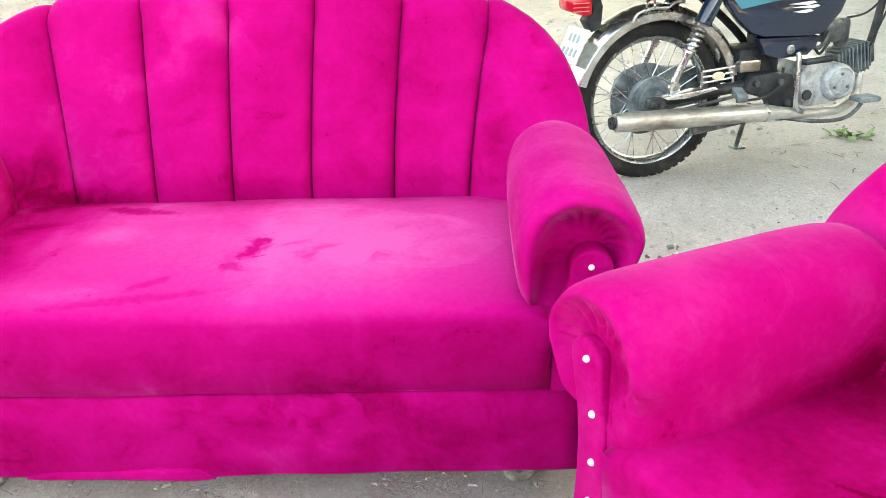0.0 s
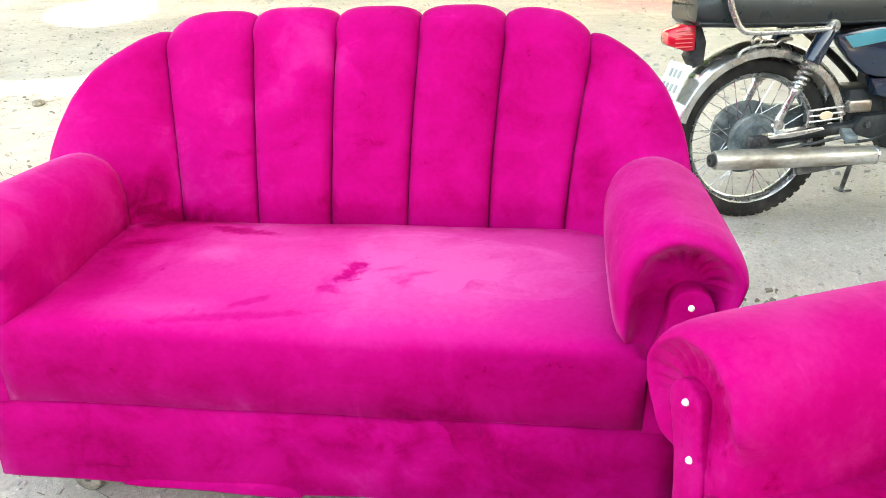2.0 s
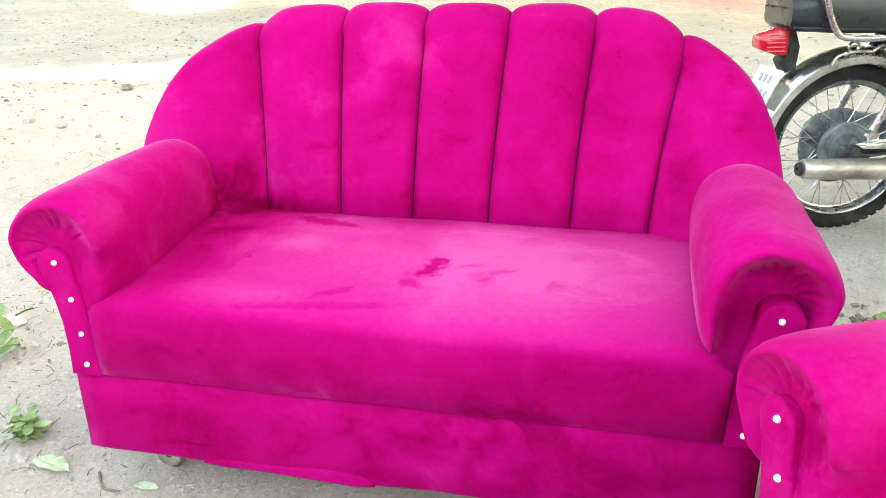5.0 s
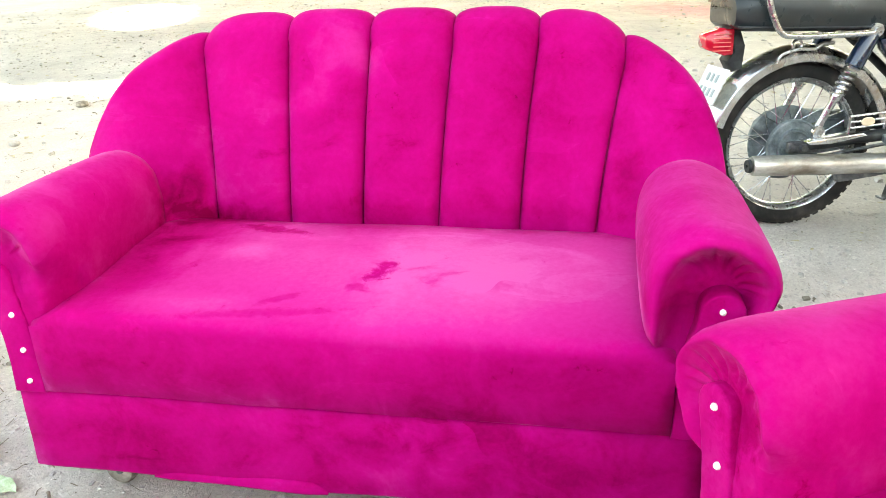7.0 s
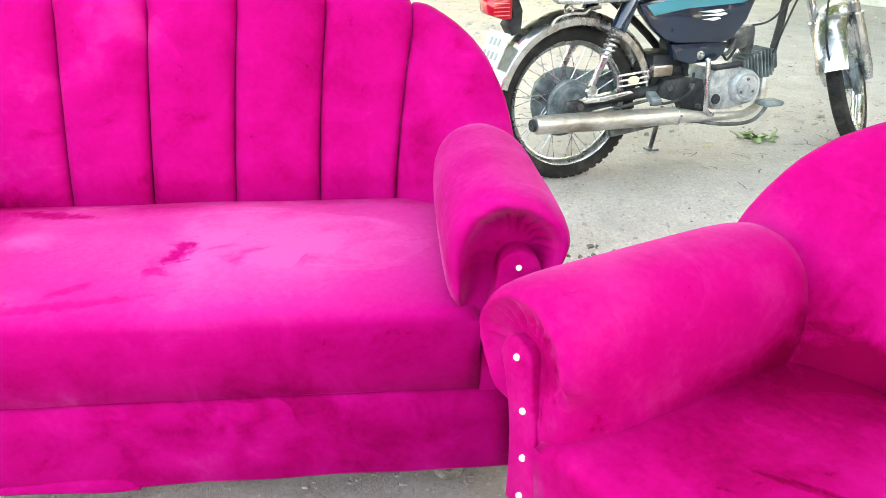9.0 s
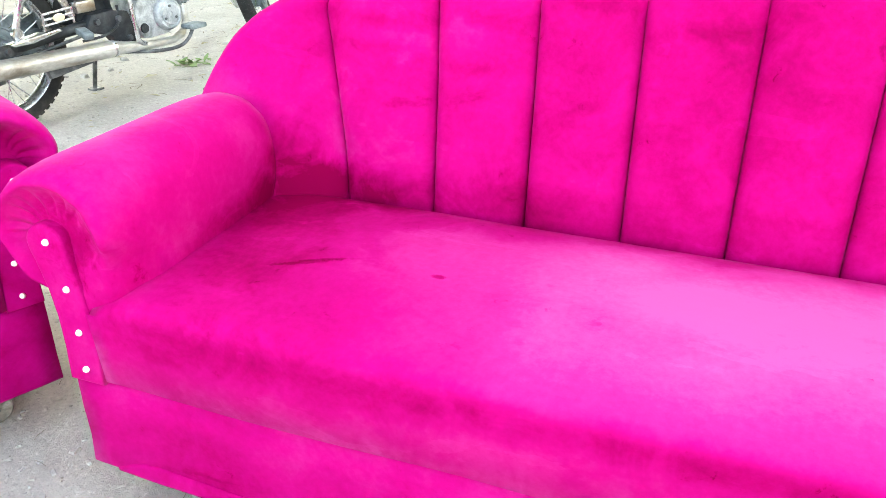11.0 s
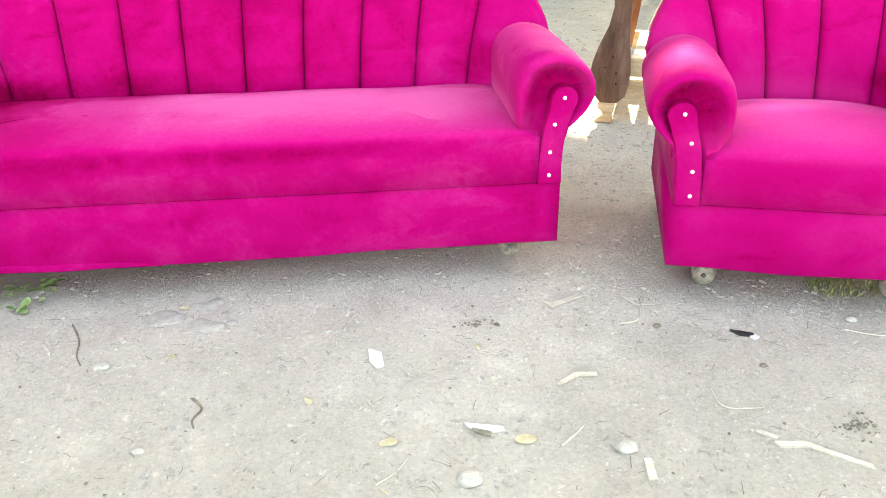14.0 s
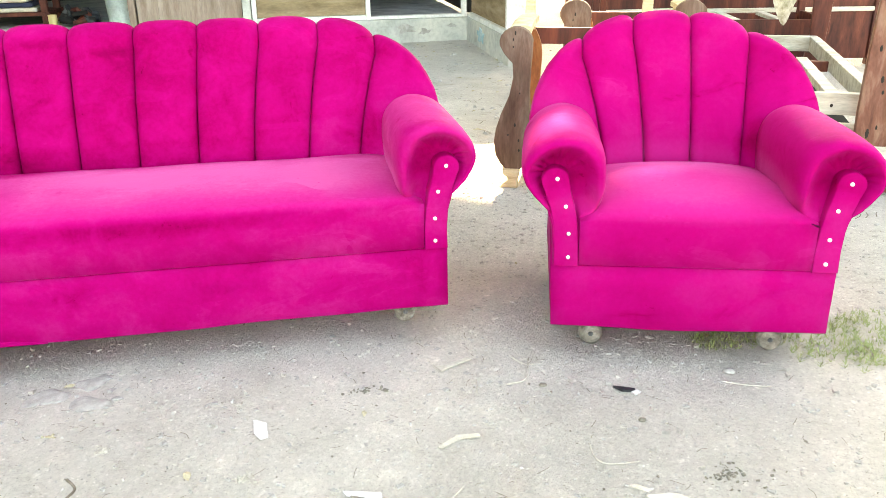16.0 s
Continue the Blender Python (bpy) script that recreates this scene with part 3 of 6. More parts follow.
def build_arm(sofa, W, right, lift, slim, seed, velvet_, tuck, deep):
    flip = (lambda x: W - x) if right else (lambda x: x)
    bm = bmesh.new()
    sec = arm_section(lift, slim)
    rings = []
    for n_, (k, y) in enumerate(ARM_FRONT):
        ring = []
        for i, (fx, fz, px, pz) in enumerate(sec):
            # the recess round the scroll head fades out towards the seat
            w = min(1, max(0, (fz - tuck - lift) / 0.07)) if fx > 0.03 else min(1, max(0, (fz - 0.40 - lift) / 0.06))
            w = w * w * (3 - 2 * w)
            plain = 0.004 + 0.09 * max(0.0, (k - 0.55) / 0.45) ** 2.6 if n_ < 14 else y
            kk = k + (1 - w) * 0.10 * max(0.0, 0.9 - k) * (n_ < 14)
            x, z = lerp(px, fx, kk), lerp(pz, fz, kk)
            yy = lerp(plain, y * deep if n_ < 8 else y, w)
            gather = max(0.0, 1 - abs(k - 0.54) / 0.30) * w
            fold = math.sin(i * 1.25 + 1.1 * math.sin(i * 0.43 + seed) + seed) + 0.5 * math.sin(i * 2.9 + seed * 3)
            yy += (0.0045 if fx < 0.04 else 0.0026) * gather * fold * (0.35 + 0.65 * abs(math.sin(i * 0.37 + seed)))
            z += 0.0016 * gather * fold
            yy += 0.003 * noise.noise((i * 0.25, k * 6, seed)) * (k > 0.6)
            if k > 0.9:
                z += 0.003 * noise.noise((x * 8, y * 6, seed))
                x += 0.003 * noise.noise((z * 8, y * 6, seed + 5))
            ring.append((flip(x), yy, z))
        rings.append(ring if not right else ring[::-1])
    loft(bm, rings)
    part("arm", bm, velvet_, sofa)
    # scroll panel on the arm's front
    out = [(0.0, 0.283), (0.001, 0.34), (-0.003, 0.395), (-0.012, 0.440), (-0.026, 0.482)]
    for i in range(13):
        a = radians(196 - i * 196 / 12)
        out.append((-0.001 + 0.036 * math.cos(a), 0.515 + 0.034 * math.sin(a)))
    out += [(0.040, 0.484), (0.051, 0.445), (0.060, 0.40), (0.065, 0.35), (0.066, 0.283)]
    back_ = lambda z: 0.055 * max(0, z - 0.30)
    bm = bmesh.new()
    prism(bm, [(flip(x), z) for x, z in out], lambda a, b, t: (a, t + back_(b), b), -0.008, 0.078, 0.004)
    panel = part("scroll_panel", bm, velvet_, sofa)
    for bx, bz in ((0.037, 0.308), (0.036, 0.376), (0.026, 0.449), (0.002, 0.519)):
        bm = bmesh.new()
        at = Matrix.Translation((flip(bx + 0.0016 * math.sin(seed * 7 + bz * 90)), -0.0085 + back_(bz), bz + 0.002 * math.sin(seed * 5 + bz * 60))) @ Matrix.Rotation(radians(90), 4, "X")
        lathe(bm, [(0.0, 0.0062), (0.0026, 0.0056), (0.0046, 0.0038), (0.0056, 0.0014), (0.0052, -0.0014), (0.004, -0.003), (0, -0.003)], 16, at)
        part("button", bm, PEARL, panel, "shiny pearl-white button")
    # upholstered side under the roll
    bm = bmesh.new()
    prof = [(0.0, 0.275), (-0.002, 0.33), (-0.006, 0.39), (-0.020, 0.44 + lift), (-0.030, 0.475 + lift), (0.03, 0.475 + lift), (0.03, 0.275)]
    prism(bm, [(flip(x), z) for x, z in prof], lambda a, b, t: (a, t, b), 0.012, 0.73, 0.004)
    part("side_panel", bm, velvet_, sofa)


# the back's outline: height, as a share, at a distance in from its side edge
EDGE_IN = [0, 0.003, 0.018, 0.035, 0.06, 0.094, 0.127, 0.18, 0.225, 0.29, 0.34, 0.48]
EDGE_UP = [0, 0.17, 0.37, 0.48, 0.60, 0.70, 0.765, 0.845, 0.90, 0.96, 0.98, 1.0]


def build_sofa(name, label, category, velvet_, W, seams, m, lift=0.0, top=0.855, crease=0.437, depth=0.512, seed=1.0, crown=0.018, over=(0.078, 0.078), tops=(), arm_lift=0.0, slim=0.0, foot_y=0.105, hem_folds=(), tuck=(0.485, 0.395), deep=(0.35, 0.75)):
    sofa = thing(name, label, category, m, "sofa set")
    # base with its plain skirt
    bm = bmesh.new()
    nx = max(12, int(W / 0.04))
    rings = []
    for i in range(nx + 1):
        x = W * i / nx
        hem = 0.102 + 0.004 * noise.noise((x * 5, seed, 1)) - 0.006 * math.exp(-((x / W - 0.45) / 0.2) ** 2)
        w = 0.004 * noise.noise((x * 6, seed, 5))
        ring = [(x, 0.004 + w, hem), (x, 0.0 + w, hem + 0.006), (x, 0.002 - w, 0.16), (x, 0.001, 0.22), (x, 0.002, 0.279), (x, 0.012, 0.283), (x, 0.735, 0.283), (x, 0.74, 0.27), (x, 0.74, 0.108), (x, 0.73, 0.10)]
        if i in (0, nx):
            ring = [(x, lerp(y, 0.37, 0.006), z) for x, y, z in ring]
        rings.append(ring)
    loft(bm, rings)
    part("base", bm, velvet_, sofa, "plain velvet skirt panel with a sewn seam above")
    for fx0, fx1, h0, h1 in hem_folds:
        bm = bmesh.new()
        rings = []
        for i in range(25):
            u = i / 24
            x, h = lerp(fx0, fx1, u), (lerp(h0, h1, u) + 0.002 * math.sin(u * 11)) * min(1, 0.15 + 12 * min(u, 1 - u))
            w = 0.004 * noise.noise((x * 6, seed, 5))
            hem = 0.103 + 0.004 * noise.noise((x * 5, seed, 1)) - 0.006 * math.exp(-((x / W - 0.45) / 0.2) ** 2)
            out_ = 0.0045 * min(1, 0.1 + 8 * min(u, 1 - u))
            rings.append([(x, -out_ + w, hem - 0.002), (x, -out_ - 0.001 + w, hem + 0.002), (x, -out_ * 0.55 + w, hem + h * 0.6), (x, -0.002 + w, hem + h), (x, 0.006 + w, hem + h), (x, 0.006 + w, hem)])
        loft(bm, rings)
        part("hem_fold", bm, velvet_, sofa, "loose folded hem of the skirt")
    # seat
    bm = bmesh.new()
    x0, x1, n = 0.0665, W - 0.0665, max(24, int(W / 0.03))
    rings = []
    for i in range(n + 1):
        u = i / n
        x = lerp(x0, x1, u)
        c = crown * (1 - abs(2 * u - 1) ** 2.5)
        fz = 0.438 + lift
        ys = [(0.02, 0.280), (0.004, 0.2835), (-0.004, 0.288), (-0.010, 0.36), (-0.013, fz - 0.018), (-0.010, fz - 0.004), (0.000, fz + 0.0045), (0.018, fz + 0.007 + c * 0.15), (0.05, fz + 0.010 + c * 0.4), (0.16, fz + 0.012 + c), (0.30, lerp(fz, crease, 0.6) + 0.010 + c), (0.42, crease + 0.006 + c * 0.6), (depth - 0.045, crease + 0.002 + c * 0.2), (depth - 0.015, crease - 0.008), (depth + 0.01, crease - 0.032), (depth + 0.08, crease - 0.06), (depth + 0.08, 0.30)]
        ring = []
        for j, (y, z) in enumerate(ys):
            if 1 < j < 9:
                y += 0.006 * noise.noise((x * 4.5, j * 0.4, seed)) 
            if 4 < j < 13:
                z -= 0.032 * max(0.0, 1 - (min(x, W - x) - 0.05) / 0.085) ** 2
                z += 0.005 * noise.noise((x * 3.5, y * 5, seed + 3))
            ring.append((x, y, z))
        rings.append(ring)
    loft(bm, rings)
    part("seat", bm, velvet_, sofa, "broad sprung velvet seat with brushed nap marks and light painted on top")
    # channelled back
    z0, y0 = crease - 0.06, depth
    lo, hi = -over[0], W + over[1]

    def ridge(x):
        """Height of the shell-shaped back's edge."""
        f = table(EDGE_IN, EDGE_UP, min(x - lo, hi - x))
        return 0.50 + lift + (top - 0.50 - lift) * f

    xb = [lo] + list(seams) + [hi]
    xt = [lo] + list(tops) + [hi]
    for c in range(len(xb) - 1):
        bm = bmesh.new()
        ns, nv, na = 30, 18, 12
        rings = []
        for i in range(ns + 1):
            s = 0.5 - 0.5 * math.cos(math.pi * i / ns)
            q = abs(2 * s - 1)
            if c == 0:
                q = max(0.0, 2 * s - 1)
            if c == len(xb) - 2:
                q = max(0.0, 1 - 2 * s)
            flat, lobe = (1 - q ** 7) ** 0.55, (1 - q ** 3.2) ** 0.6
            ring = []
            xt_s, xb_s = lerp(xt[c], xt[c + 1], s), lerp(xb[c], xb[c + 1], s)
            edge = max(0.0, min(xb_s - lo, hi - xb_s))
            wrap = min(0.125, 0.20 * max(0, 1 - edge / 0.34) ** 1.1)
            r = 0.030 + 0.024 * min(1.0, edge / 0.30)
            crest = 0.026 * (lobe - 1)
            peak = ridge(xt_s) - r
            rise_ = max(0.015, peak - z0)
            y1 = y0 + 0.40 * rise_
            for v in range(nv + 1):
                t = v / nv
                lean = t ** 1.2
                x = lerp(xb_s, xt_s, t ** 1.5)
                puff = lerp(0.030 * flat, 0.030 * lobe, t ** 3) - 0.004
                swell = 0.010 * math.sin(math.pi * t) * (0.4 + 0.6 * lobe)
                soft = 0.004 * noise.noise((x * 7, t * 3, seed))
                fade = min(1, 0.35 + t * 5)
                ring.append((x, lerp(y0, y1, lean) - (puff + swell + soft) * fade - wrap * (1 - 0.35 * t), z0 + rise_ * t + crest * t ** 4))
            for a in range(1, na + 1):
                th = math.pi * a / na
                rr = r + (0.026 * lobe) * max(0.0, 1 - 1.4 * a / na)
                ring.append((xt_s, y1 + r - wrap * 0.65 - rr * math.cos(th), peak + r * math.sin(th) + crest))
            ring.append((xt_s, max(y1 + 2 * r, 0.70), 0.40))
            tucked = []
            for x, y, z in ring:
                w = min(1, max(0, (z - 0.46) / 0.10))
                tucked.append((lerp(min(max(x, 0.006), W - 0.006), x, w * w * (3 - 2 * w)), y, z))
            rings.append(tucked)
        loft(bm, rings, closed=True, caps=True)
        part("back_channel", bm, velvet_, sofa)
    # the edge of the back, seen past the arms
    box_part("back_board", 0.004, W - 0.004, 0.60, 0.742, 0.286, 0.50, velvet_, sofa, bevel=0.01)
    for right in (False, True):
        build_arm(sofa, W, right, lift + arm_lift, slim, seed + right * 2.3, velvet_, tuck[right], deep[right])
    for fx in (0.118, W - 0.112):
        for fy in (foot_y, 0.64):
            spin = random.Random(int(fx * 977 + fy * 131 + seed * 53)).uniform(0, 90)
            bm = bmesh.new()
            lathe(bm, [(0.007, 0.017), (0.028, 0.017), (0.0325, 0.013), (0.034, 0.006), (0.034, -0.006), (0.0325, -0.013), (0.028, -0.017), (0, -0.017)], 28,
                  Matrix.Translation((fx, fy, 0.034)) @ Matrix.Rotation(radians(90), 4, "X"))
            foot = part("castor", bm, FOOT, sofa, "dusty wooden castor wheel")
            bm = bmesh.new()
            lathe(bm, [(0, 0.020), (0.006, 0.020), (0.008, 0.016), (0.008, 0.012)], 12, Matrix.Translation((fx, fy, 0.034)) @ Matrix.Rotation(radians(90), 4, "X"))
            part("axle_screw", bm, STEEL, foot)
            for turn in (spin, spin + 90):
                box_part("groove", -0.009, 0.009, -0.0178, -0.0168, -0.0008, 0.0008, TWIG, foot, "", 0, Matrix.Translation((fx, fy, 0.034)) @ Matrix.Rotation(radians(turn), 4, "Y"))
            box_part("fork", fx - 0.011, fx + 0.011, fy + 0.016, fy + 0.026, 0.03, 0.106, FOOT, foot, "", 0.003)
            box_part("mount", fx - 0.022, fx + 0.022, fy - 0.022, fy + 0.028, 0.092, 0.108, FOOT, foot, "", 0.003)
    return sofa


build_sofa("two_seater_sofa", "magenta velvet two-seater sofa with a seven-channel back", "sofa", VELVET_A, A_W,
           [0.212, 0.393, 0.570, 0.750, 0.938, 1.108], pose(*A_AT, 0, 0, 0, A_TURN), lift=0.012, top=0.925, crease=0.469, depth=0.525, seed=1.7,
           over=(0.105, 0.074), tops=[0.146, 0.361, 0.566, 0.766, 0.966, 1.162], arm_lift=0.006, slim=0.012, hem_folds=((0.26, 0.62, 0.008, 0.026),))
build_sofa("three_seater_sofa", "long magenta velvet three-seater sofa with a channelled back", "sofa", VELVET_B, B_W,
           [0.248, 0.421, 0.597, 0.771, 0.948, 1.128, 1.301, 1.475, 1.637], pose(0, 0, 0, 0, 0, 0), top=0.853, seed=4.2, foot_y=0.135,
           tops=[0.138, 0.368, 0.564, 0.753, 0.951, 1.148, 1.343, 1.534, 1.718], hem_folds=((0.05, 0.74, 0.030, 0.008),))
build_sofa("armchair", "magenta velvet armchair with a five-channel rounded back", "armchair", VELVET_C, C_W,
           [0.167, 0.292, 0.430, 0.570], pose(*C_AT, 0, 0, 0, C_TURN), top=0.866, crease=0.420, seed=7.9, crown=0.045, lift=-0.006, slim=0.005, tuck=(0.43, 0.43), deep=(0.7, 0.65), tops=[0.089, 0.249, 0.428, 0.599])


# ---------------------------------------------------------------- motorcycle
def build_motorcycle():
    bike = thing("motorcycle", "parked dark-teal motorcycle with a worn chrome exhaust and black seat", "motorcycle",
                 pose(*BIKE_AT, BIKE_RISE - 0.003, -2.0, 0, BIKE_TURN))
    R = 0.272
    STEER = Vector((-0.45, 0, 0.89)).normalized()      # the raked steering axis
    side = Matrix.Rotation(radians(90), 4, "X")          # a lathe's axis laid across the bike

    def wheel(x, turn, drum):
        m = Matrix.Translation((x, 0, R - 0.009 * (turn > 0))) @ Matrix.Rotation(radians(turn), 4, STEER)
        bm = bmesh.new()
        w = 0.052
        lathe(bm, [(0, w), (drum * 0.22, w), (drum * 0.24, w - 0.008), (drum * 0.52, w - 0.008), (drum * 0.55, w - 0.002), (drum * 0.64, w - 0.002), (drum * 0.67, w - 0.012), (drum * 0.92, w - 0.014), (drum * 0.94, w - 0.008), (drum, w - 0.010), (drum, w - 0.026), (0.05, w - 0.03), (0.045, -w + 0.03), (drum * 0.8, -w + 0.026), (drum * 0.8, -w + 0.012), (0.03, -w), (0, -w)], 40, m @ side)
        hub = part("wheel", bm, DRUM, bike, "spoked wheel with a dark hub drum")
        bm = bmesh.new()
        prof = [(0.218, 0.018), (0.232, 0.028), (0.250, 0.029), (0.263, 0.022), (0.2695, 0.010), (0.2705, 0), (0.2695, -0.010), (0.263, -0.022), (0.250, -0.029), (0.232, -0.028), (0.218, -0.018)]
        lathe(bm, prof, 72, m @ side, closed=True)
        for k in range(56):
            a = 2 * math.pi * k / 56
            for row, off in ((-0.015, 0.0), (0.0, 0.5), (0.015, 0.0)):
                b = a + off * 2 * math.pi / 56
                q = m @ Matrix.Rotation(-b, 4, "Y") @ Matrix.Translation((0.2685 if row else 0.2705, row, 0))
                add_box(bm, -0.004, 0.0016, -0.0058, 0.0058, -0.0095, 0.0095, 0, q)
        part("tyre", bm, RUBBER, hub, "dusty knobbed black tyre")
        bm = bmesh.new()
        lathe(bm, [(0.221, 0.023), (0.219, 0.026), (0.210, 0.021), (0.203, 0.010), (0.202, 0), (0.203, -0.010), (0.210, -0.021), (0.219, -0.026), (0.221, -0.023), (0.212, 0)], 72, m @ side, closed=True)
        part("rim", bm, CHROME, hub, "chromed steel rim")
        bm = bmesh.new()
        lathe(bm, [(drum + 0.03, -0.034), (drum + 0.036, -0.030), (drum + 0.036, -0.024), (drum + 0.028, -0.022), (drum * 0.6, -0.026), (drum * 0.6, -0.034)], 40, m @ side, closed=True)
        part("brake_plate", bm, DRUM, hub, "dusty grey brake plate")
        meshes = []
        for slant in (0.30, -0.30):
            for lat in (0.030, -0.030):
                bm = bmesh.new()
                tube(bm, [(0.05 * math.cos(slant * 3), lat, 0.05 * math.sin(slant * 3)), (0.208, lat * 0.15, 0)], 0.0016, 5)
                me = bpy.data.meshes.new("spoke")
                bm.to_mesh(me)
                bm.free()
                meshes.append(me)
        for k in range(36):
            ob = part_of_mesh("spoke", meshes[k % 4], CHROME, hub)
            ob.matrix_local = m @ Matrix.Rotation(2 * math.pi * k / 36, 4, "Y")
        return hub

    wheel(0.0, 0, 0.088)
    wheel(1.27, 40, 0.075)

    def mudguard(name, x, a0, a1, r, half, mat, label, turn=0):
        bm = bmesh.new()
        m = Matrix.Translation((x, 0, R - 0.009 * (turn > 0))) @ Matrix.Rotation(radians(turn), 4, STEER)
        rings = []
        for k in range(29):
            a = radians(lerp(a0, a1, k / 28))
            ring = []
            sec = [(-half, -0.042), (-half * 1.03, -0.020), (-half * 0.8, -0.004), (-half * 0.4, 0.003), (0, 0.006), (half * 0.4, 0.003), (half * 0.8, -0.004), (half * 1.03, -0.020), (half, -0.042)]
            sec += [(y * 0.95, dr - 0.003) for y, dr in reversed(sec)]
            for y, dr in sec:
                ring.append(m @ Vector(((r + dr) * math.cos(a), y, (r + dr) * math.sin(a))))
            rings.append(ring)
        loft(bm, rings)
        return part(name, bm, mat, bike, label)

    rear_guard = mudguard("rear_mudguard", 0.01, 14, 164, 0.318, 0.062, RUSTY, "rust-spotted chrome rear mudguard")
    bm = bmesh.new()
    lathe(bm, [(0.011, 0.0), (0.017, 0.004), (0.020, 0.0), (0.017, -0.004)], 20, Matrix.Translation((-0.035, -0.058, 0.598)) @ side, closed=True)
    part("lifting_ring", bm, RUSTY, rear_guard)
    bm = bmesh.new()
    tube(bm, smooth_path([(-0.10, -0.066, 0.545), (-0.085, -0.066, 0.572), (-0.03, -0.066, 0.586), (0.02, -0.066, 0.585), (0.045, -0.066, 0.60), (0.08, -0.066, 0.60)], 5), 0.006, 8)
    part("stay", bm, RUSTY, rear_guard)
    mudguard("front_mudguard", 1.27, 42, 172, 0.300, 0.055, CHROME, "bright chrome front mudguard", 40)

    # exhaust
    bm = bmesh.new()
    line = [(-0.186, -0.135, 0.240), (-0.180, -0.135, 0.240), (-0.165, -0.135, 0.239), (-0.13, -0.135, 0.238), (0.05, -0.135, 0.232), (0.30, -0.135, 0.224), (0.375, -0.135, 0.221), (0.385, -0.135, 0.220), (0.43, -0.132, 0.214), (0.50, -0.128, 0.204), (0.58, -0.12, 0.196), (0.68, -0.11, 0.194), (0.76, -0.08, 0.205), (0.81, -0.05, 0.235), (0.835, -0.02, 0.29)]
    rad = [0.0285, 0.031, 0.0315, 0.0325, 0.0335, 0.0315, 0.030, 0.0265, 0.022, 0.018, 0.016, 0.016, 0.016, 0.016, 0.016]
    tube(bm, line, rad, 28)
    pipe = part("exhaust", bm, EXHAUST, bike, "long worn chrome exhaust silencer")
    bm = bmesh.new()
    lathe(bm, [(0.006, 0.012), (0.020, 0.012), (0.022, 0.002), (0.006, -0.003)], 20, Matrix.Translation((-0.188, -0.135, 0.240)) @ Matrix.Rotation(radians(-90), 4, "Y"), closed=True)
    part("tail_pipe", bm, BLACKPART, pipe, "sooty dark outlet")
    bm = bmesh.new()
    lathe(bm, [(0.0305, -0.005), (0.0325, -0.003), (0.0325, 0.003), (0.0305, 0.005)], 28, Matrix.Translation((0.372, -0.135, 0.2212)) @ Matrix.Rotation(radians(90), 4, "Y"), closed=True)
    part("clamp_band", bm, CHROME, pipe)
    bm = bmesh.new()
    prism(bm, [(0.11, 0.20), (0.20, 0.195), (0.30, 0.205), (0.31, 0.185), (0.16, 0.168), (0.12, 0.165)], lambda a, b, t: (a, t, b), -0.12, -0.10, 0.002)
    part("hanger", bm, STEEL, pipe)

    # swinging arm, chain case and frame tubes
    for y in (-0.085, 0.085):
        bm = bmesh.new()
        tube(bm, [(-0.03, y, 0.285), (0.03, y, 0.285), (0.20, y, 0.30), (0.44, y * 0.9, 0.315)], [0.012, 0.020, 0.019, 0.022], 14)
        part("swinging_arm", bm, BLACKPART, bike)
    bm = bmesh.new()
    outline = [(-0.095, 0.29), (-0.08, 0.335), (-0.045, 0.365), (0.0, 0.375), (0.06, 0.372), (0.30, 0.355), (0.32, 0.32), (0.31, 0.235), (0.06, 0.205), (-0.02, 0.200), (-0.07, 0.225)]
    prism(bm, outline, lambda a, b, t: (a, t, b), 0.060, 0.098, 0.008)
    case = part("chain_case", bm, DRUM, bike, "dull grey chain case with pressed ribs")
    for k in range(4):
        box_part("rib", 0.02, 0.285, 0.056, 0.062, 0.245 + 0.028 * k, 0.252 + 0.028 * k, DRUM, case, "", 0.002)
    bm = bmesh.new()
    add_box(bm, -0.05, 0.05, -0.100, -0.078, 0.262, 0.300, 0.006)
    lathe(bm, [(0, 0.012), (0.013, 0.012), (0.015, 0.006), (0.015, 0.0), (0, 0)], 6, Matrix.Translation((0.0, -0.098, 0.279)) @ side)
    lathe(bm, [(0, 0.008), (0.008, 0.008), (0.009, 0.0), (0, 0)], 6, Matrix.Translation((-0.035, -0.098, 0.281)) @ side)
    part("axle_plate", bm, STEEL, bike)
    bm = bmesh.new()
    tube(bm, smooth_path([(0.02, -0.06, 0.22), (0.10, -0.09, 0.25), (0.25, -0.10, 0.275), (0.45, -0.09, 0.30)], 5), 0.006, 8)
    part("brake_rod", bm, STEEL, bike)
    for pts, rr in (([(0.18, 0.0, 0.62), (0.50, 0, 0.62), (0.98, 0, 0.74)], 0.022), ([(0.20, 0.09, 0.62), (0.40, 0.07, 0.44), (0.46, 0.06, 0.30), (0.52, 0.05, 0.22)], 0.014), ([(0.20, -0.09, 0.62), (0.40, -0.07, 0.44), (0.46, -0.06, 0.30), (0.52, -0.05, 0.22)], 0.014), ([(0.92, 0, 0.72), (0.90, 0, 0.50), (0.86, 0.0, 0.30)], 0.014)):
        bm = bmesh.new()
        tube(bm, smooth_path(pts, 5), rr, 12)
        part("frame_tube", bm, BLACKPART, bike)
    bm = bmesh.new()
    prism(bm, [(0.30, 0.30), (0.33, 0.345), (0.42, 0.35), (0.49, 0.335), (0.52, 0.26), (0.50, 0.205), (0.44, 0.20), (0.40, 0.26), (0.33, 0.28)], lambda a, b, t: (a, t, b), -0.112, -0.06, 0.008)
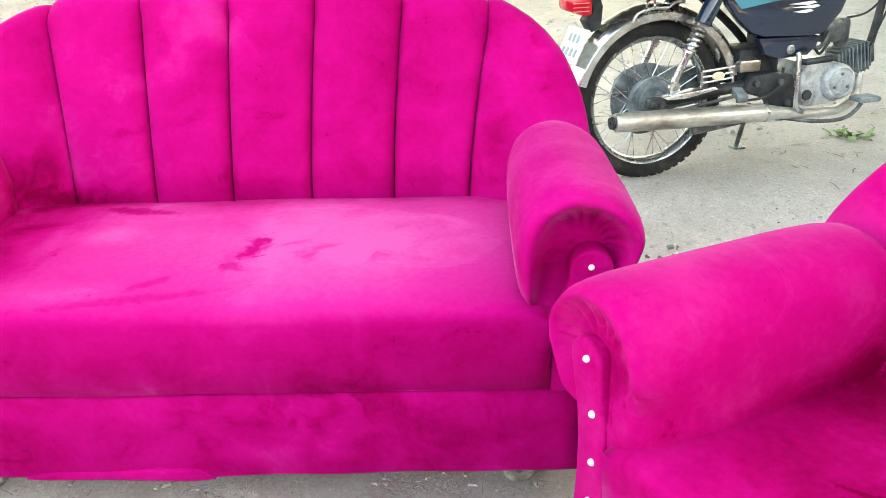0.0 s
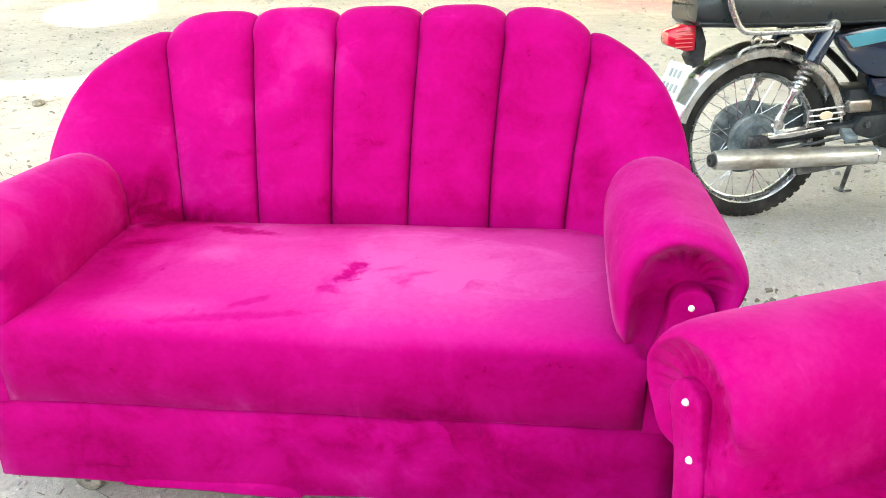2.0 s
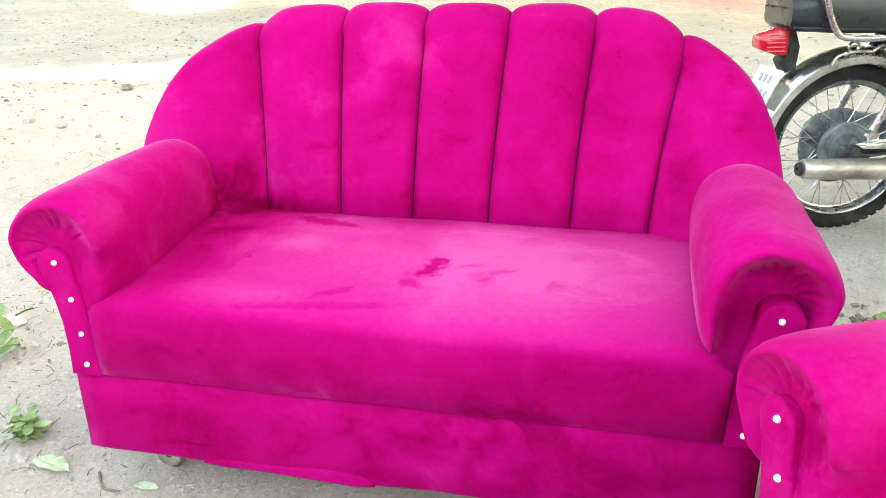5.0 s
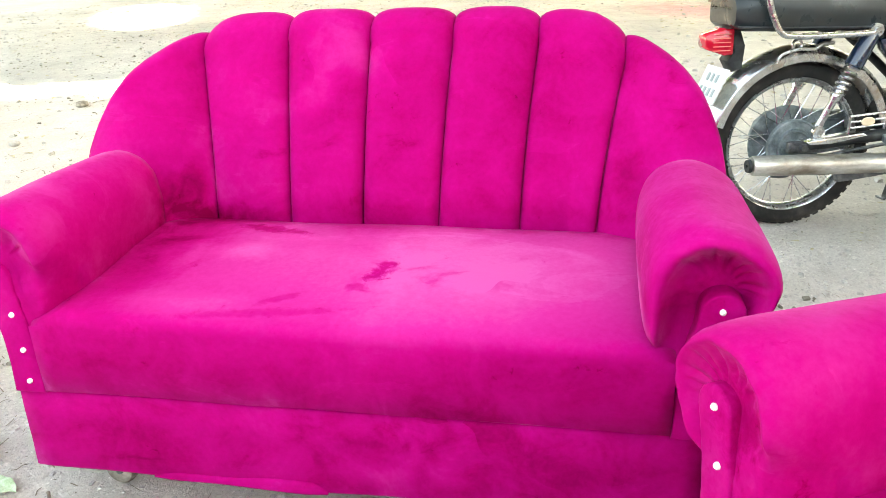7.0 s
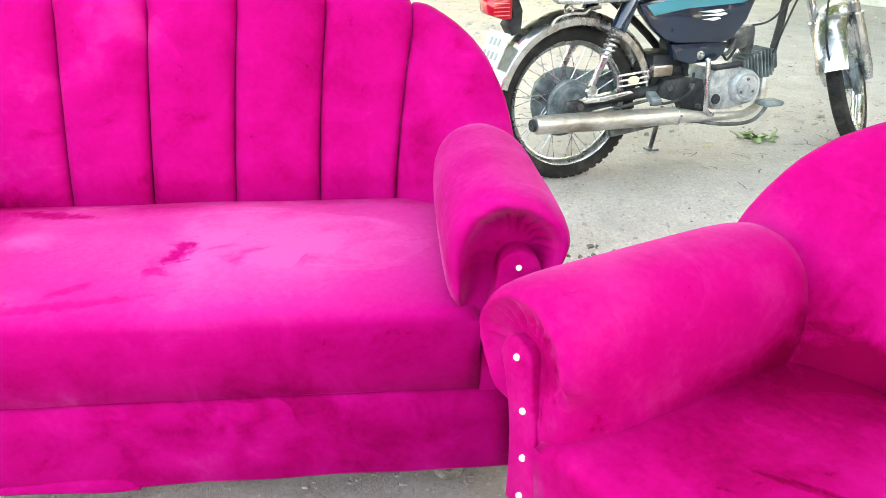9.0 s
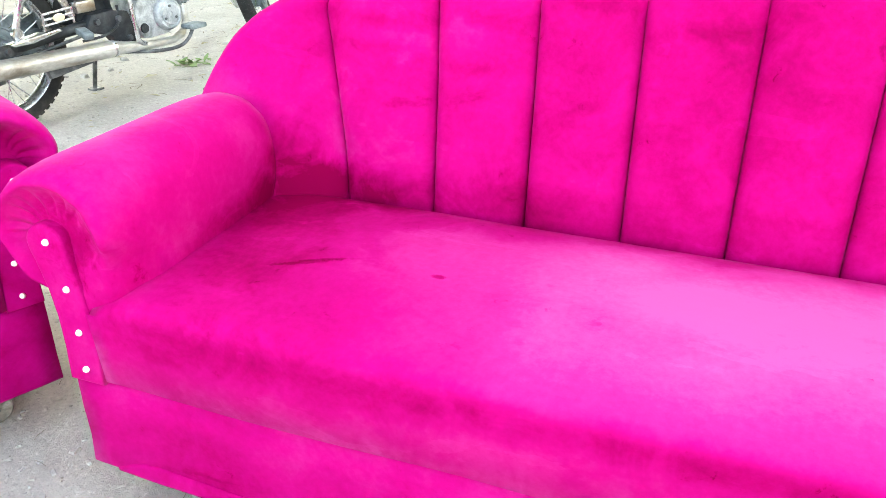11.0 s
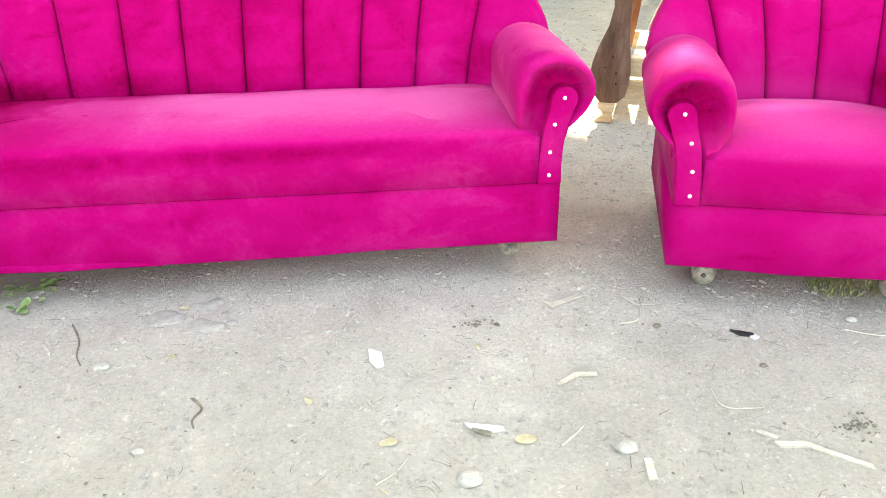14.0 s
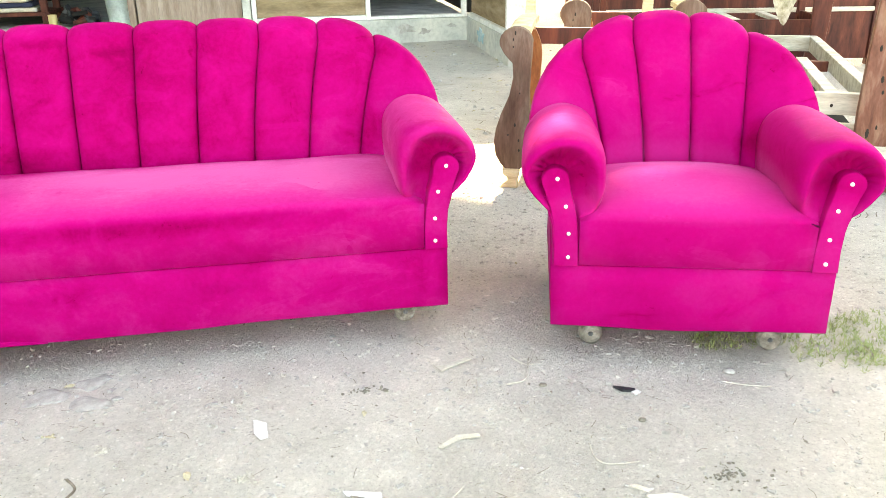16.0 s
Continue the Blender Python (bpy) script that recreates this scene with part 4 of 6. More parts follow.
    pivot = part("pivot_plate", bm, BLACKPART, bike, "greasy black pivot plate")
    for px, pz in ((0.345, 0.318), (0.44, 0.315), (0.475, 0.24)):
        bm = bmesh.new()
        lathe(bm, [(0, 0.012), (0.010, 0.012), (0.013, 0.004), (0.013, 0), (0, 0)], 8, Matrix.Translation((px, -0.112, pz)) @ side)
        part("bolt", bm, STEEL, pivot)
    for pts in ([(0.28, -0.105, 0.262), (0.36, -0.125, 0.27), (0.43, -0.12, 0.30), (0.455, -0.10, 0.36)], [(0.50, -0.09, 0.40), (0.56, -0.1, 0.42), (0.60, -0.09, 0.395), (0.64, -0.08, 0.43)]):
        bm = bmesh.new()
        tube(bm, smooth_path(pts, 6), 0.005, 7)
        part("cable", bm, BLACKPART, bike)
    bm = bmesh.new()
    add_box(bm, 0.30, 0.46, -0.07, 0.07, 0.30, 0.43, 0.015)
    add_box(bm, 0.40, 0.52, -0.06, 0.06, 0.42, 0.56, 0.02)
    part("air_box", bm, BLACKPART, bike)
    bm = bmesh.new()
    add_box(bm, 0.29, 0.37, -0.095, -0.06, 0.355, 0.395, 0.006)
    part("bracket", bm, RUSTY, bike)

    # shock absorbers
    for y in (-0.118, 0.118):
        a, b = Vector((0.024, y, 0.335)), Vector((0.172, y, 0.640))
        bm = bmesh.new()
        pts = [a.lerp(b, t) for t in (0.0, 0.05, 0.30, 0.34, 0.36, 0.48)]
        tube(bm, pts, [0.010, 0.012, 0.012, 0.019, 0.019, 0.010], 16)
        shock = part("shock_absorber", bm, CHROME, bike, "chrome rear shock absorber with a black cover")
        bm = bmesh.new()
        d = (b - a).normalized()
        u = Vector((0, 1, 0))
        w = d.cross(u)
        coil = [a + (b - a) * lerp(0.36, 0.66, k / 72) + 0.020 * (math.cos(k * 0.5236) * u + math.sin(k * 0.5236) * w) for k in range(73)]
        tube(bm, coil, 0.0044, 7)
        part("spring", bm, CHROME, shock)
        bm = bmesh.new()
        tube(bm, [a.lerp(b, t) for t in (0.64, 0.65, 0.95, 1.0)], [0.024, 0.028, 0.026, 0.018], 20)
        part("cover", bm, PAINT, shock, "glossy dark-teal upper cover")
        for p in (a, b):
            bm = bmesh.new()
            lathe(bm, [(0, 0.016), (0.010, 0.016), (0.012, 0.010), (0.020, 0.009), (0.021, -0.004), (0, -0.012)], 18, Matrix.Translation(p + Vector((0, math.copysign(0.012, y), 0))) @ (side if y < 0 else side.inverted()))
            part("mount", bm, CHROME, shock)

    # pillion step, guard and pegs
    bm = bmesh.new()
    prism(bm, [(-0.035, 0.316), (0.02, 0.322), (0.15, 0.334), (0.165, 0.326), (0.05, 0.306), (-0.02, 0.306)], lambda a, b, t: (a, t, b), -0.175, -0.125, 0.003)
    part("step_plate", bm, CHROME, bike)
    guard = None
    bars = [((0.100, 0.335), (0.100, 0.388)), ((0.100, 0.388), (0.214, 0.396)), ((0.214, 0.396), (0.214, 0.345)), ((0.100, 0.352), (0.214, 0.360)), ((0.100, 0.370), (0.214, 0.378))]
    for (x0, z0), (x1, z1) in bars:
        bm = bmesh.new()
        tube(bm, [(x0, -0.172, z0), (x1, -0.172, z1)], 0.004, 8)
        p = part("leg_guard" if guard is None else "bar", bm, CHROME, bike if guard is None else guard, "small chrome leg guard" if guard is None else "")
        guard = guard or p
    bm = bmesh.new()
    lathe(bm, [(0, 0.004), (0.018, 0.003), (0.020, 0.0), (0, 0)], 20, Matrix.Translation((0.156, -0.178, 0.371)) @ side @ Matrix.Diagonal((1.15, 0.7, 1, 1)))
    part("badge", bm, CREAM, guard, "cream oval badge")
    bm = bmesh.new()
    add_box(bm, -0.018, 0.018, -0.235, -0.150, -0.012, 0.012, 0.006, Matrix.Translation((0.298, 0, 0.330)) @ Matrix.Rotation(radians(-18), 4, "Z") @ Matrix.Rotation(radians(8), 4, "X"))
    part("footpeg", bm, DRUM, bike, "black rubber footpeg")
    bm = bmesh.new()
    tube(bm, smooth_path([(0.40, -0.10, 0.20), (0.55, -0.155, 0.178), (0.66, -0.165, 0.176), (0.71, -0.17, 0.20), (0.74, -0.17, 0.238)], 5), 0.007, 10)
    pedal = part("brake_pedal", bm, STEEL, bike)
    bm = bmesh.new()
    add_box(bm, 0.705, 0.785, -0.205, -0.135, 0.232, 0.252, 0.008)
    part("pedal_pad", bm, DRUM, pedal)

    # engine
    bm = bmesh.new()
    outline = [(0.530, 0.240), (0.515, 0.29), (0.518, 0.345), (0.540, 0.368), (0.60, 0.370), (0.68, 0.360), (0.716, 0.333), (0.722, 0.282), (0.706, 0.245), (0.67, 0.224), (0.58, 0.218), (0.545, 0.222)]
    prism(bm, outline, lambda a, b, t: (a, t, b), -0.118, 0.105, 0.012)
    engine = part("engine", bm, ALLOY, bike, "dusty cast-alloy engine case")
    bm = bmesh.new()
    lathe(bm, [(0, 0.016), (0.010, 0.016), (0.012, 0.020), (0.038, 0.020), (0.041, 0.015), (0.048, 0.015), (0.052, 0.020), (0.058, 0.016), (0.064, 0.0), (0.064, -0.01)], 40, Matrix.Translation((0.662, -0.122, 0.298)) @ side)
    part("clutch_cover", bm, ALLOY, engine, "round clutch cover")
    for a in (90, 210, 330):
        bm = bmesh.new()
        lathe(bm, [(0, 0.004), (0.005, 0.004), (0.006, 0), (0, 0)], 8, Matrix.Translation((0.662 + 0.030 * math.cos(radians(a)), -0.141, 0.298 + 0.030 * math.sin(radians(a)))) @ side)
        part("screw", bm, STEEL, engine)
    bm = bmesh.new()
    lathe(bm, [(0, 0.006), (0.017, 0.006), (0.019, 0), (0, 0)], 20, Matrix.Translation((0.545, -0.120, 0.262)) @ side)
    part("oil_plug", bm, BLACKPART, engine)
    bm = bmesh.new()
    tube(bm, smooth_path([(0.480, -0.135, 0.412), (0.480, -0.142, 0.40), (0.477, -0.150, 0.33), (0.479, -0.152, 0.25), (0.494, -0.150, 0.222), (0.520, -0.140, 0.212)], 5), [0.009] * 26, 12)
    kick = part("kick_lever", bm, CHROME, bike, "chrome kick-start lever")
    bm = bmesh.new()
    tube(bm, [(0.495, -0.14, 0.384), (0.50, -0.155, 0.384), (0.585, -0.170, 0.392)], [0.010, 0.011, 0.011], 14)
    part("rubber", bm, BLACKPART, kick)
    cyl = Matrix.Translation((0.725, 0, 0.340)) @ Matrix.Rotation(radians(-12), 4, "Y")
    bm = bmesh.new()
    add_box(bm, 0.0, 0.155, -0.038, 0.038, -0.038, 0.038, 0.01, cyl)
    barrel = part("cylinder", bm, STEEL, engine, "dark finned cylinder")
    for k in range(9):
        bm = bmesh.new()
        h = 0.046 + 0.006 * (k > 3) - 0.008 * (k > 7)
        add_box(bm, 0.0145 * k + 0.012, 0.0145 * k + 0.0165, -h, h, -h, h, 0.0015, cyl, 1)
        part("fin", bm, DRUM, barrel)
    bm = bmesh.new()
    add_box(bm, 0.64, 0.72, -0.05, 0.05, 0.42, 0.50, 0.015)
    lathe(bm, [(0, 0.05), (0.022, 0.05), (0.026, 0.03), (0.026, -0.03), (0.018, -0.05), (0, -0.05)], 18, Matrix.Translation((0.735, -0.02, 0.45)))
    tube(bm, smooth_path([(0.66, -0.05, 0.46), (0.62, -0.06, 0.41), (0.56, -0.06, 0.43)], 4), 0.008, 8)
    part("carburettor", bm, STEEL, bike, "grimy carburettor")

    # bodywork
    place = lambda a, b, t: (a, t - 0.05 * max(0, b - 0.5) ** 1.0 * 0.4, b)
    bm = bmesh.new()
    prism(bm, [(0.190, 0.612), (0.30, 0.630), (0.62, 0.646), (0.665, 0.605), (0.638, 0.535), (0.585, 0.475), (0.54, 0.462), (0.35, 0.472), (0.305, 0.486), (0.255, 0.525), (0.205, 0.580)], place, -0.128, -0.085, 0.012)
    cover_ = part("side_panel", bm, PAINT, bike, "glossy dark-teal side panel with a white wing mark")
    bm = bmesh.new()
    prism(bm, [(0.215, 0.606), (0.33, 0.624), (0.61, 0.638), (0.645, 0.608), (0.60, 0.596), (0.38, 0.588), (0.25, 0.570)], place, -0.1310, -0.127, 0.001)
    part("teal_band", bm, TEAL, cover_, "lighter teal band")
    for k, (x0, x1, z) in enumerate(((0.425, 0.53, 0.574), (0.44, 0.545, 0.562), (0.445, 0.52, 0.548))):
        bm = bmesh.new()
        prism(bm, [(x0, z), (x1 - 0.012, z + 0.006), (x1, z), (x1 - 0.03, z - 0.006)], place, -0.1325, -0.128, 0)
        part("wing_mark", bm, DECAL, cover_, "white wing-shaped mark")
    bm = bmesh.new()
    prism(bm, [(0.335, 0.470), (0.575, 0.464), (0.562, 0.425), (0.530, 0.398), (0.42, 0.394), (0.365, 0.412)], lambda a, b, t: (a, t, b), -0.120, -0.075, 0.010)
    tool = part("tool_box", bm, PAINT, bike)
    bm = bmesh.new()
    lathe(bm, [(0, 0.010), (0.008, 0.010), (0.010, 0.004), (0.015, 0.003), (0.016, 0), (0, 0)], 18, Matrix.Translation((0.460, -0.120, 0.424)) @ side)
    part("lock", bm, CHROME, tool)
    bm = bmesh.new()
    rings = []
    for x, zc, hz, hw in ((0.60, 0.69, 0.05, 0.06), (0.63, 0.70, 0.075, 0.095), (0.72, 0.715, 0.09, 0.125), (0.85, 0.735, 0.095, 0.13), (0.96, 0.75, 0.08, 0.105), (1.00, 0.76, 0.05, 0.06)):
        rings.append([(x, hw * math.copysign(abs(math.cos(a)) ** 0.7, math.cos(a)), zc + hz * math.copysign(abs(math.sin(a)) ** 0.8, math.sin(a))) for a in (2 * math.pi * k / 28 for k in range(28))])
    loft(bm, rings)
    part("fuel_tank", bm, PAINT, bike, "dark-teal fuel tank")
    bm = bmesh.new()
    rings = []
    for x, z0, z1, hw in ((-0.262, 0.690, 0.735, 0.07), (-0.258, 0.668, 0.752, 0.095), (-0.235, 0.652, 0.764, 0.108), (-0.12, 0.645, 0.764, 0.115), (0.10, 0.640, 0.752, 0.118), (0.35, 0.636, 0.742, 0.115), (0.52, 0.636, 0.745, 0.100), (0.60, 0.655, 0.738, 0.075), (0.615, 0.67, 0.72, 0.06)):
        sec = [(-hw, z0 + 0.012), (-hw, z0 + 0.03), (-hw * 1.01, lerp(z0, z1, 0.55)), (-hw * 0.94, z1 - 0.018), (-hw * 0.7, z1 - 0.003), (0, z1), (hw * 0.7, z1 - 0.003), (hw * 0.94, z1 - 0.018), (hw * 1.01, lerp(z0, z1, 0.55)), (hw, z0 + 0.03), (hw, z0 + 0.012), (hw * 0.9, z0), (-hw * 0.9, z0)]
        rings.append([(x, y, z) for y, z in sec])
    loft(bm, rings)
    seat = part("seat", bm, VINYL, bike, "long black vinyl seat")
    bm = bmesh.new()
    tube(bm, [(-0.255, -0.11, 0.664), (-0.1, -0.121, 0.656), (0.1, -0.123, 0.650), (0.35, -0.12, 0.647), (0.52, -0.104, 0.648)], 0.004, 8)
    part("piping", bm, BLACKPART, seat)
    bm = bmesh.new()
    rail = [(0.168, -0.135, 0.634), (0.05, -0.140, 0.632), (-0.09, -0.142, 0.634), (-0.135, -0.142, 0.648), (-0.165, -0.14, 0.70), (-0.19, -0.135, 0.765), (-0.23, -0.12, 0.79), (-0.275, -0.06, 0.80), (-0.285, 0.0, 0.80), (-0.275, 0.06, 0.80), (-0.23, 0.12, 0.79), (-0.19, 0.135, 0.765), (-0.165, 0.14, 0.70), (-0.135, 0.142, 0.648), (-0.09, 0.142, 0.634), (0.168, 0.135, 0.634)]
    tube(bm, smooth_path(rail, 4), 0.010, 12)
    part("grab_rail", bm, CHROME, bike, "bent chrome grab rail")

    # tail lamp and plate
    bm = bmesh.new()
    rings = []
    for x, z0, z1, hw in ((-0.235, 0.575, 0.652, 0.045), (-0.262, 0.574, 0.655, 0.048), (-0.268, 0.578, 0.650, 0.045), (-0.310, 0.592, 0.640, 0.034), (-0.318, 0.600, 0.634, 0.028)):
        rings.append([(x, y, z) for y, z in ((-hw, z0 + 0.006), (-hw, z1 - 0.006), (-hw + 0.006, z1), (hw - 0.006, z1), (hw, z1 - 0.006), (hw, z0 + 0.006), (hw - 0.006, z0), (-hw + 0.006, z0))])
    loft(bm, rings)
    lamp = part("tail_lamp", bm, RED, bike, "faceted red tail lamp lens")
    bm = bmesh.new()
    for k in range(5):
        z = 0.588 + k * 0.0125
        add_box(bm, -0.30, -0.245, -0.0495, -0.044, z, z + 0.003, 0.001)
    part("lens_rib", bm, REDPALE, lamp)
    bm = bmesh.new()
    prism(bm, [(-0.245, 0.66), (-0.215, 0.665), (-0.19, 0.60), (-0.195, 0.53), (-0.225, 0.52), (-0.245, 0.555), (-0.225, 0.585)], lambda a, b, t: (a, t, b), -0.035, 0.035, 0.006)
    part("lamp_bracket", bm, BLACKPART, bike)
    tilt = Matrix.Translation((-0.284, -0.01, 0.482)) @ Matrix.Rotation(radians(24), 4, "Y")
    bm = bmesh.new()
    add_box(bm, -0.003, 0.003, -0.080, 0.080, -0.058, 0.058, 0.002, tilt)
    plate = part("number_plate", bm, PLATEWHITE, bike, "dusty white plate with dark marks in two rows")
    for row, n in ((0.022, 3), (-0.024, 4)):
        for k in range(n):
            y = (k - (n - 1) / 2) * 0.032
            bm = bmesh.new()
            add_box(bm, -0.0055, -0.0025, y - 0.007, y + 0.007, row - 0.013, row + 0.013, 0, tilt)
            part("bar", bm, INK, plate, smooth=False)

    # fork, lamp and bars
    steer = Matrix.Translation((1.27, 0, R - 0.009)) @ Matrix.Rotation(radians(40), 4, STEER)
    for y in (-0.075, 0.075):
        bm = bmesh.new()
        tube(bm, [steer @ Vector(p) for p in ((0.01, y, -0.02), (0.0, y, 0.03), (-0.06, y, 0.22), (-0.065, y, 0.24))], [0.016, 0.024, 0.024, 0.026], 16)
        tube(bm, [steer @ Vector(p) for p in ((-0.06, y, 0.22), (-0.17, y, 0.58))], 0.017, 16)
        part("fork_leg", bm, CHROME, bike, "chrome fork leg")
    bm = bmesh.new()
    tube(bm, smooth_path([(1.10, -0.30, 0.90), (1.12, -0.2, 0.95), (1.06, -0.06, 0.90), (1.06, 0.06, 0.90), (1.14, 0.2, 0.95), (1.13, 0.30, 0.90)], 5), 0.011, 10)
    part("handlebar", bm, CHROME, bike)
    bm = bmesh.new()
    lathe(bm, [(0, 0.09), (0.07, 0.07), (0.085, 0.03), (0.088, 0.0), (0.08, -0.03), (0.05, -0.09), (0, -0.11)], 28, Matrix.Translation((1.17, 0.02, 0.76)) @ Matrix.Rotation(radians(95), 4, "Y"))
    part("headlamp", bm, CHROME, bike)
    for pts in ([(1.02, -0.10, 0.72), (0.98, -0.14, 0.52), (1.03, -0.14, 0.36), (1.14, -0.10, 0.28)], [(0.96, -0.09, 0.70), (0.86, -0.09, 0.60), (0.80, -0.06, 0.52), (0.74, -0.03, 0.50)], [(0.93, -0.08, 0.68), (0.85, -0.08, 0.50), (0.83, -0.06, 0.40)]):
        bm = bmesh.new()
        tube(bm, smooth_path(pts, 7), 0.004, 7)
        part("cable", bm, BLACKPART, bike)
    bm = bmesh.new()
    tube(bm, smooth_path([(0.455, 0.07, 0.20), (0.475, 0.13, 0.10), (0.485, 0.17, 0.012)], 4), 0.009, 10)
    add_box(bm, 0.470, 0.515, 0.15, 0.20, 0.003, 0.012, 0.003)
    part("side_stand", bm, STEEL, bike)


build_motorcycle()


# ---------------------------------------------------------------- workshop building behind
def build_workshop():
    shop = thing("workshop_building", "plastered workshop front with white frames and a dark open doorway", "building", pose(0, 6.2, 0, 0, 0, 0))
    box_part("plinth", -4.2, 3.18, 0.0, 0.30, -0.1, 0.225, PLASTER, shop, "patched grey plaster plinth", 0.012)
    box_part("return_plinth", 3.18, 3.45, -1.65, 0.30, -0.1, 0.225, PLASTER, shop, "", 0.012)
    box_part("floor", -4.2, 3.18, 0.30, 3.4, -0.1, 0.235, CONCRETE, shop, "grey concrete shop floor")
    box_part("wall", -4.4, 3.4, 3.4, 3.6, -0.1, 2.8, SHADEBLACK, shop, "back wall in near-black painted shade")
    box_part("wall", -4.4, -4.2, 0.0, 3.4, -0.1, 2.8, PLASTER, shop)
    box_part("wall", -4.2, -2.4, 0.0, 0.2, 0.225, 2.4, PLASTER, shop)
    box_part("wall", 3.25, 3.45, 0.3, 3.4, 0.235, 2.8, SHADEBLACK, shop)
    box_part("wall", 1.02, 1.10, 0.3, 3.39, 0.237, 2.5, SHADEBLACK, shop, "inner partition in near-black painted shade")
    box_part("lintel", -4.2, 3.45, -0.02, 0.22, 2.4, 2.8, PLASTER, shop)
    box_part("roof", -4.6, 3.9, -0.9, 3.8, 2.8, 2.95, PLASTER, shop)
    box_part("pilaster", 0.985, 1.062, -0.012, 0.2, 0.0, 2.4, PLASTER, shop, "narrow grey concrete post", 0.006)
    for k in range(5):
        x = 0.015 + k * 0.193
        box_part("plank", x, x + 0.1918, 0.045 + 0.002 * (k % 2), 0.085, 0.232, 2.4, PLANKPINK, shop, "", 0.003)
    box_part("post", -0.06, 0.0, 0.02, 0.12, 0.228, 2.4, PLANKPINK, shop)
    w1 = box_part("window", 1.115, 2.165, 0.06, 0.09, 0.275, 2.36, BROWNPANEL, shop, "brown board panel in a white frame")
    for x0, x1, z0, z1 in ((1.070, 1.112, 0.228, 2.4), (2.168, 2.212, 0.228, 2.4), (1.114, 2.166, 0.228, 0.272), (1.114, 2.166, 2.362, 2.4)):
        box_part("frame_bar", x0, x1, 0.03, 0.12, z0, z1, WHITEFRAME, w1, "", 0.003)
    for x0, x1, z0, z1 in ((3.135, 3.178, 0.228, 2.4), (2.214, 3.133, 0.228, 0.256), (2.214, 3.133, 2.362, 2.4)):
        box_part("door_frame", x0, x1, 0.03, 0.12, z0, z1, WHITEFRAME, shop, "white painted door frame", 0.003)
    w2 = box_part("window", 3.22, 3.25, -1.50, -0.01, 0.275, 2.36, BROWNPANEL, shop, "brown board panel in a white frame")
    for y0, y1, z0, z1 in ((-1.55, -1.502, 0.228, 2.4), (-1.502, 0.0, 0.228, 0.272), (-1.502, 0.0, 2.362, 2.4)):
        box_part("frame_bar", 3.19, 3.28, y0, y1, z0, z1, WHITEFRAME, w2, "", 0.003)
    bm = bmesh.new()
    rings = []
    for k in range(14):
        a = 2 * math.pi * k / 14
        q = 0.8 + 0.3 * math.sin(k * 2.3)
        rings.append((-0.62 + 0.17 * q * math.cos(a), 0.12 + 0.075 * q * math.sin(a)))
    prism(bm, rings, lambda a, b, t: (t, a, b), 3.172, 3.182, 0.002)
    part("paint_patch", bm, BLUEPAINT, shop, "faded blue paint patch")
    for cx, cz, s in ((2.56, 0.13, 0.11), (2.75, 0.10, 0.07), (1.7, 0.14, 0.09), (3.02, 0.15, 0.05)):
        bm = bmesh.new()
        out = [(cx + s * (0.8 + 0.35 * math.sin(k * 2.1 + cx * 9)) * math.cos(2 * math.pi * k / 12), cz + 0.5 * s * (0.8 + 0.35 * math.cos(k * 1.7)) * math.sin(2 * math.pi * k / 12)) for k in range(12)]
        prism(bm, out, lambda a, b, t: (a, t, b), -0.007, 0.01, 0.002)
        part("plaster_patch", bm, STONE, shop)

    drum = thing("metal_drum", "tall pale grey metal drum standing in the doorway", "drum", pose(-0.16, 6.42, 0.225))
    bm = bmesh.new()
    lathe(bm, [(0, 0.0), (0.112, 0.0), (0.118, 0.012), (0.122, 0.03), (0.150, 0.50), (0.155, 0.51), (0.150, 0.52), (0.142, 0.51), (0.115, 0.04), (0, 0.03)], 36)
    part("body", bm, GALVAN, drum)
    bench = thing("wooden_rack", "dark red wooden rack with folded cloth on its shelf", "rack", pose(-1.28, 6.55, 0.235))
    for x in (-0.42, 0.36):
        for y in (0.0, 0.45):
            box_part("leg", x, x + 0.06, y, y + 0.06, 0, 0.75, REDWOOD, bench)
    for z in (0.10, 0.36, 0.70):
        box_part("shelf", -0.44, 0.44, -0.01, 0.52, z, z + 0.035, REDWOOD, bench)
    for k, (mat, lab) in enumerate(((PINE, "cream"), (NAVY, "navy"), (PINE, "cream"))):
        c = thing("folded_cloth", lab + " folded cloth lying on the rack shelf", "cloth", pose(-1.28, 6.55, 0.372 + 0.045 * k))
        box_part("fold", -0.36 + 0.03 * k, 0.33 - 0.04 * k, 0.0, 0.42, 0, 0.042, mat, c, "", 0.015)
    tin = thing("glue_tin", "small yellow tin on the shop floor", "tin", pose(-0.78, 6.38, 0.225))
    bm = bmesh.new()
    lathe(bm, [(0, 0), (0.038, 0), (0.040, 0.004), (0.040, 0.13), (0.037, 0.134), (0, 0.130)], 24)
    part("body", bm, material("yellow_tin", (0.55, 0.42, 0.20), 0.5), tin)
    # Stand-in for an unclear dark object; near-black materials paint in the room's shade.
    heap = thing("clutter_heap", "dark heap of unclear clutter on the shop floor", "tools", pose(-0.55, 6.45, 0.235))
    rnd = random.Random(5)
    for k in range(16):
        bm = bmesh.new()
        add_box(bm, -0.07, 0.07, -0.03, 0.03, -0.02, 0.02, 0.01, pose(rnd.uniform(-0.14, 0.14), rnd.uniform(-0.08, 0.1), 0.03 + 0.011 * k * 0.7, rnd.uniform(0, 60), rnd.uniform(0, 50), rnd.uniform(0, 180)))
        part("tool", bm, (BLACKPART, SHADEBLACK, BLACKPART, REDWOOD)[k % 4], heap)


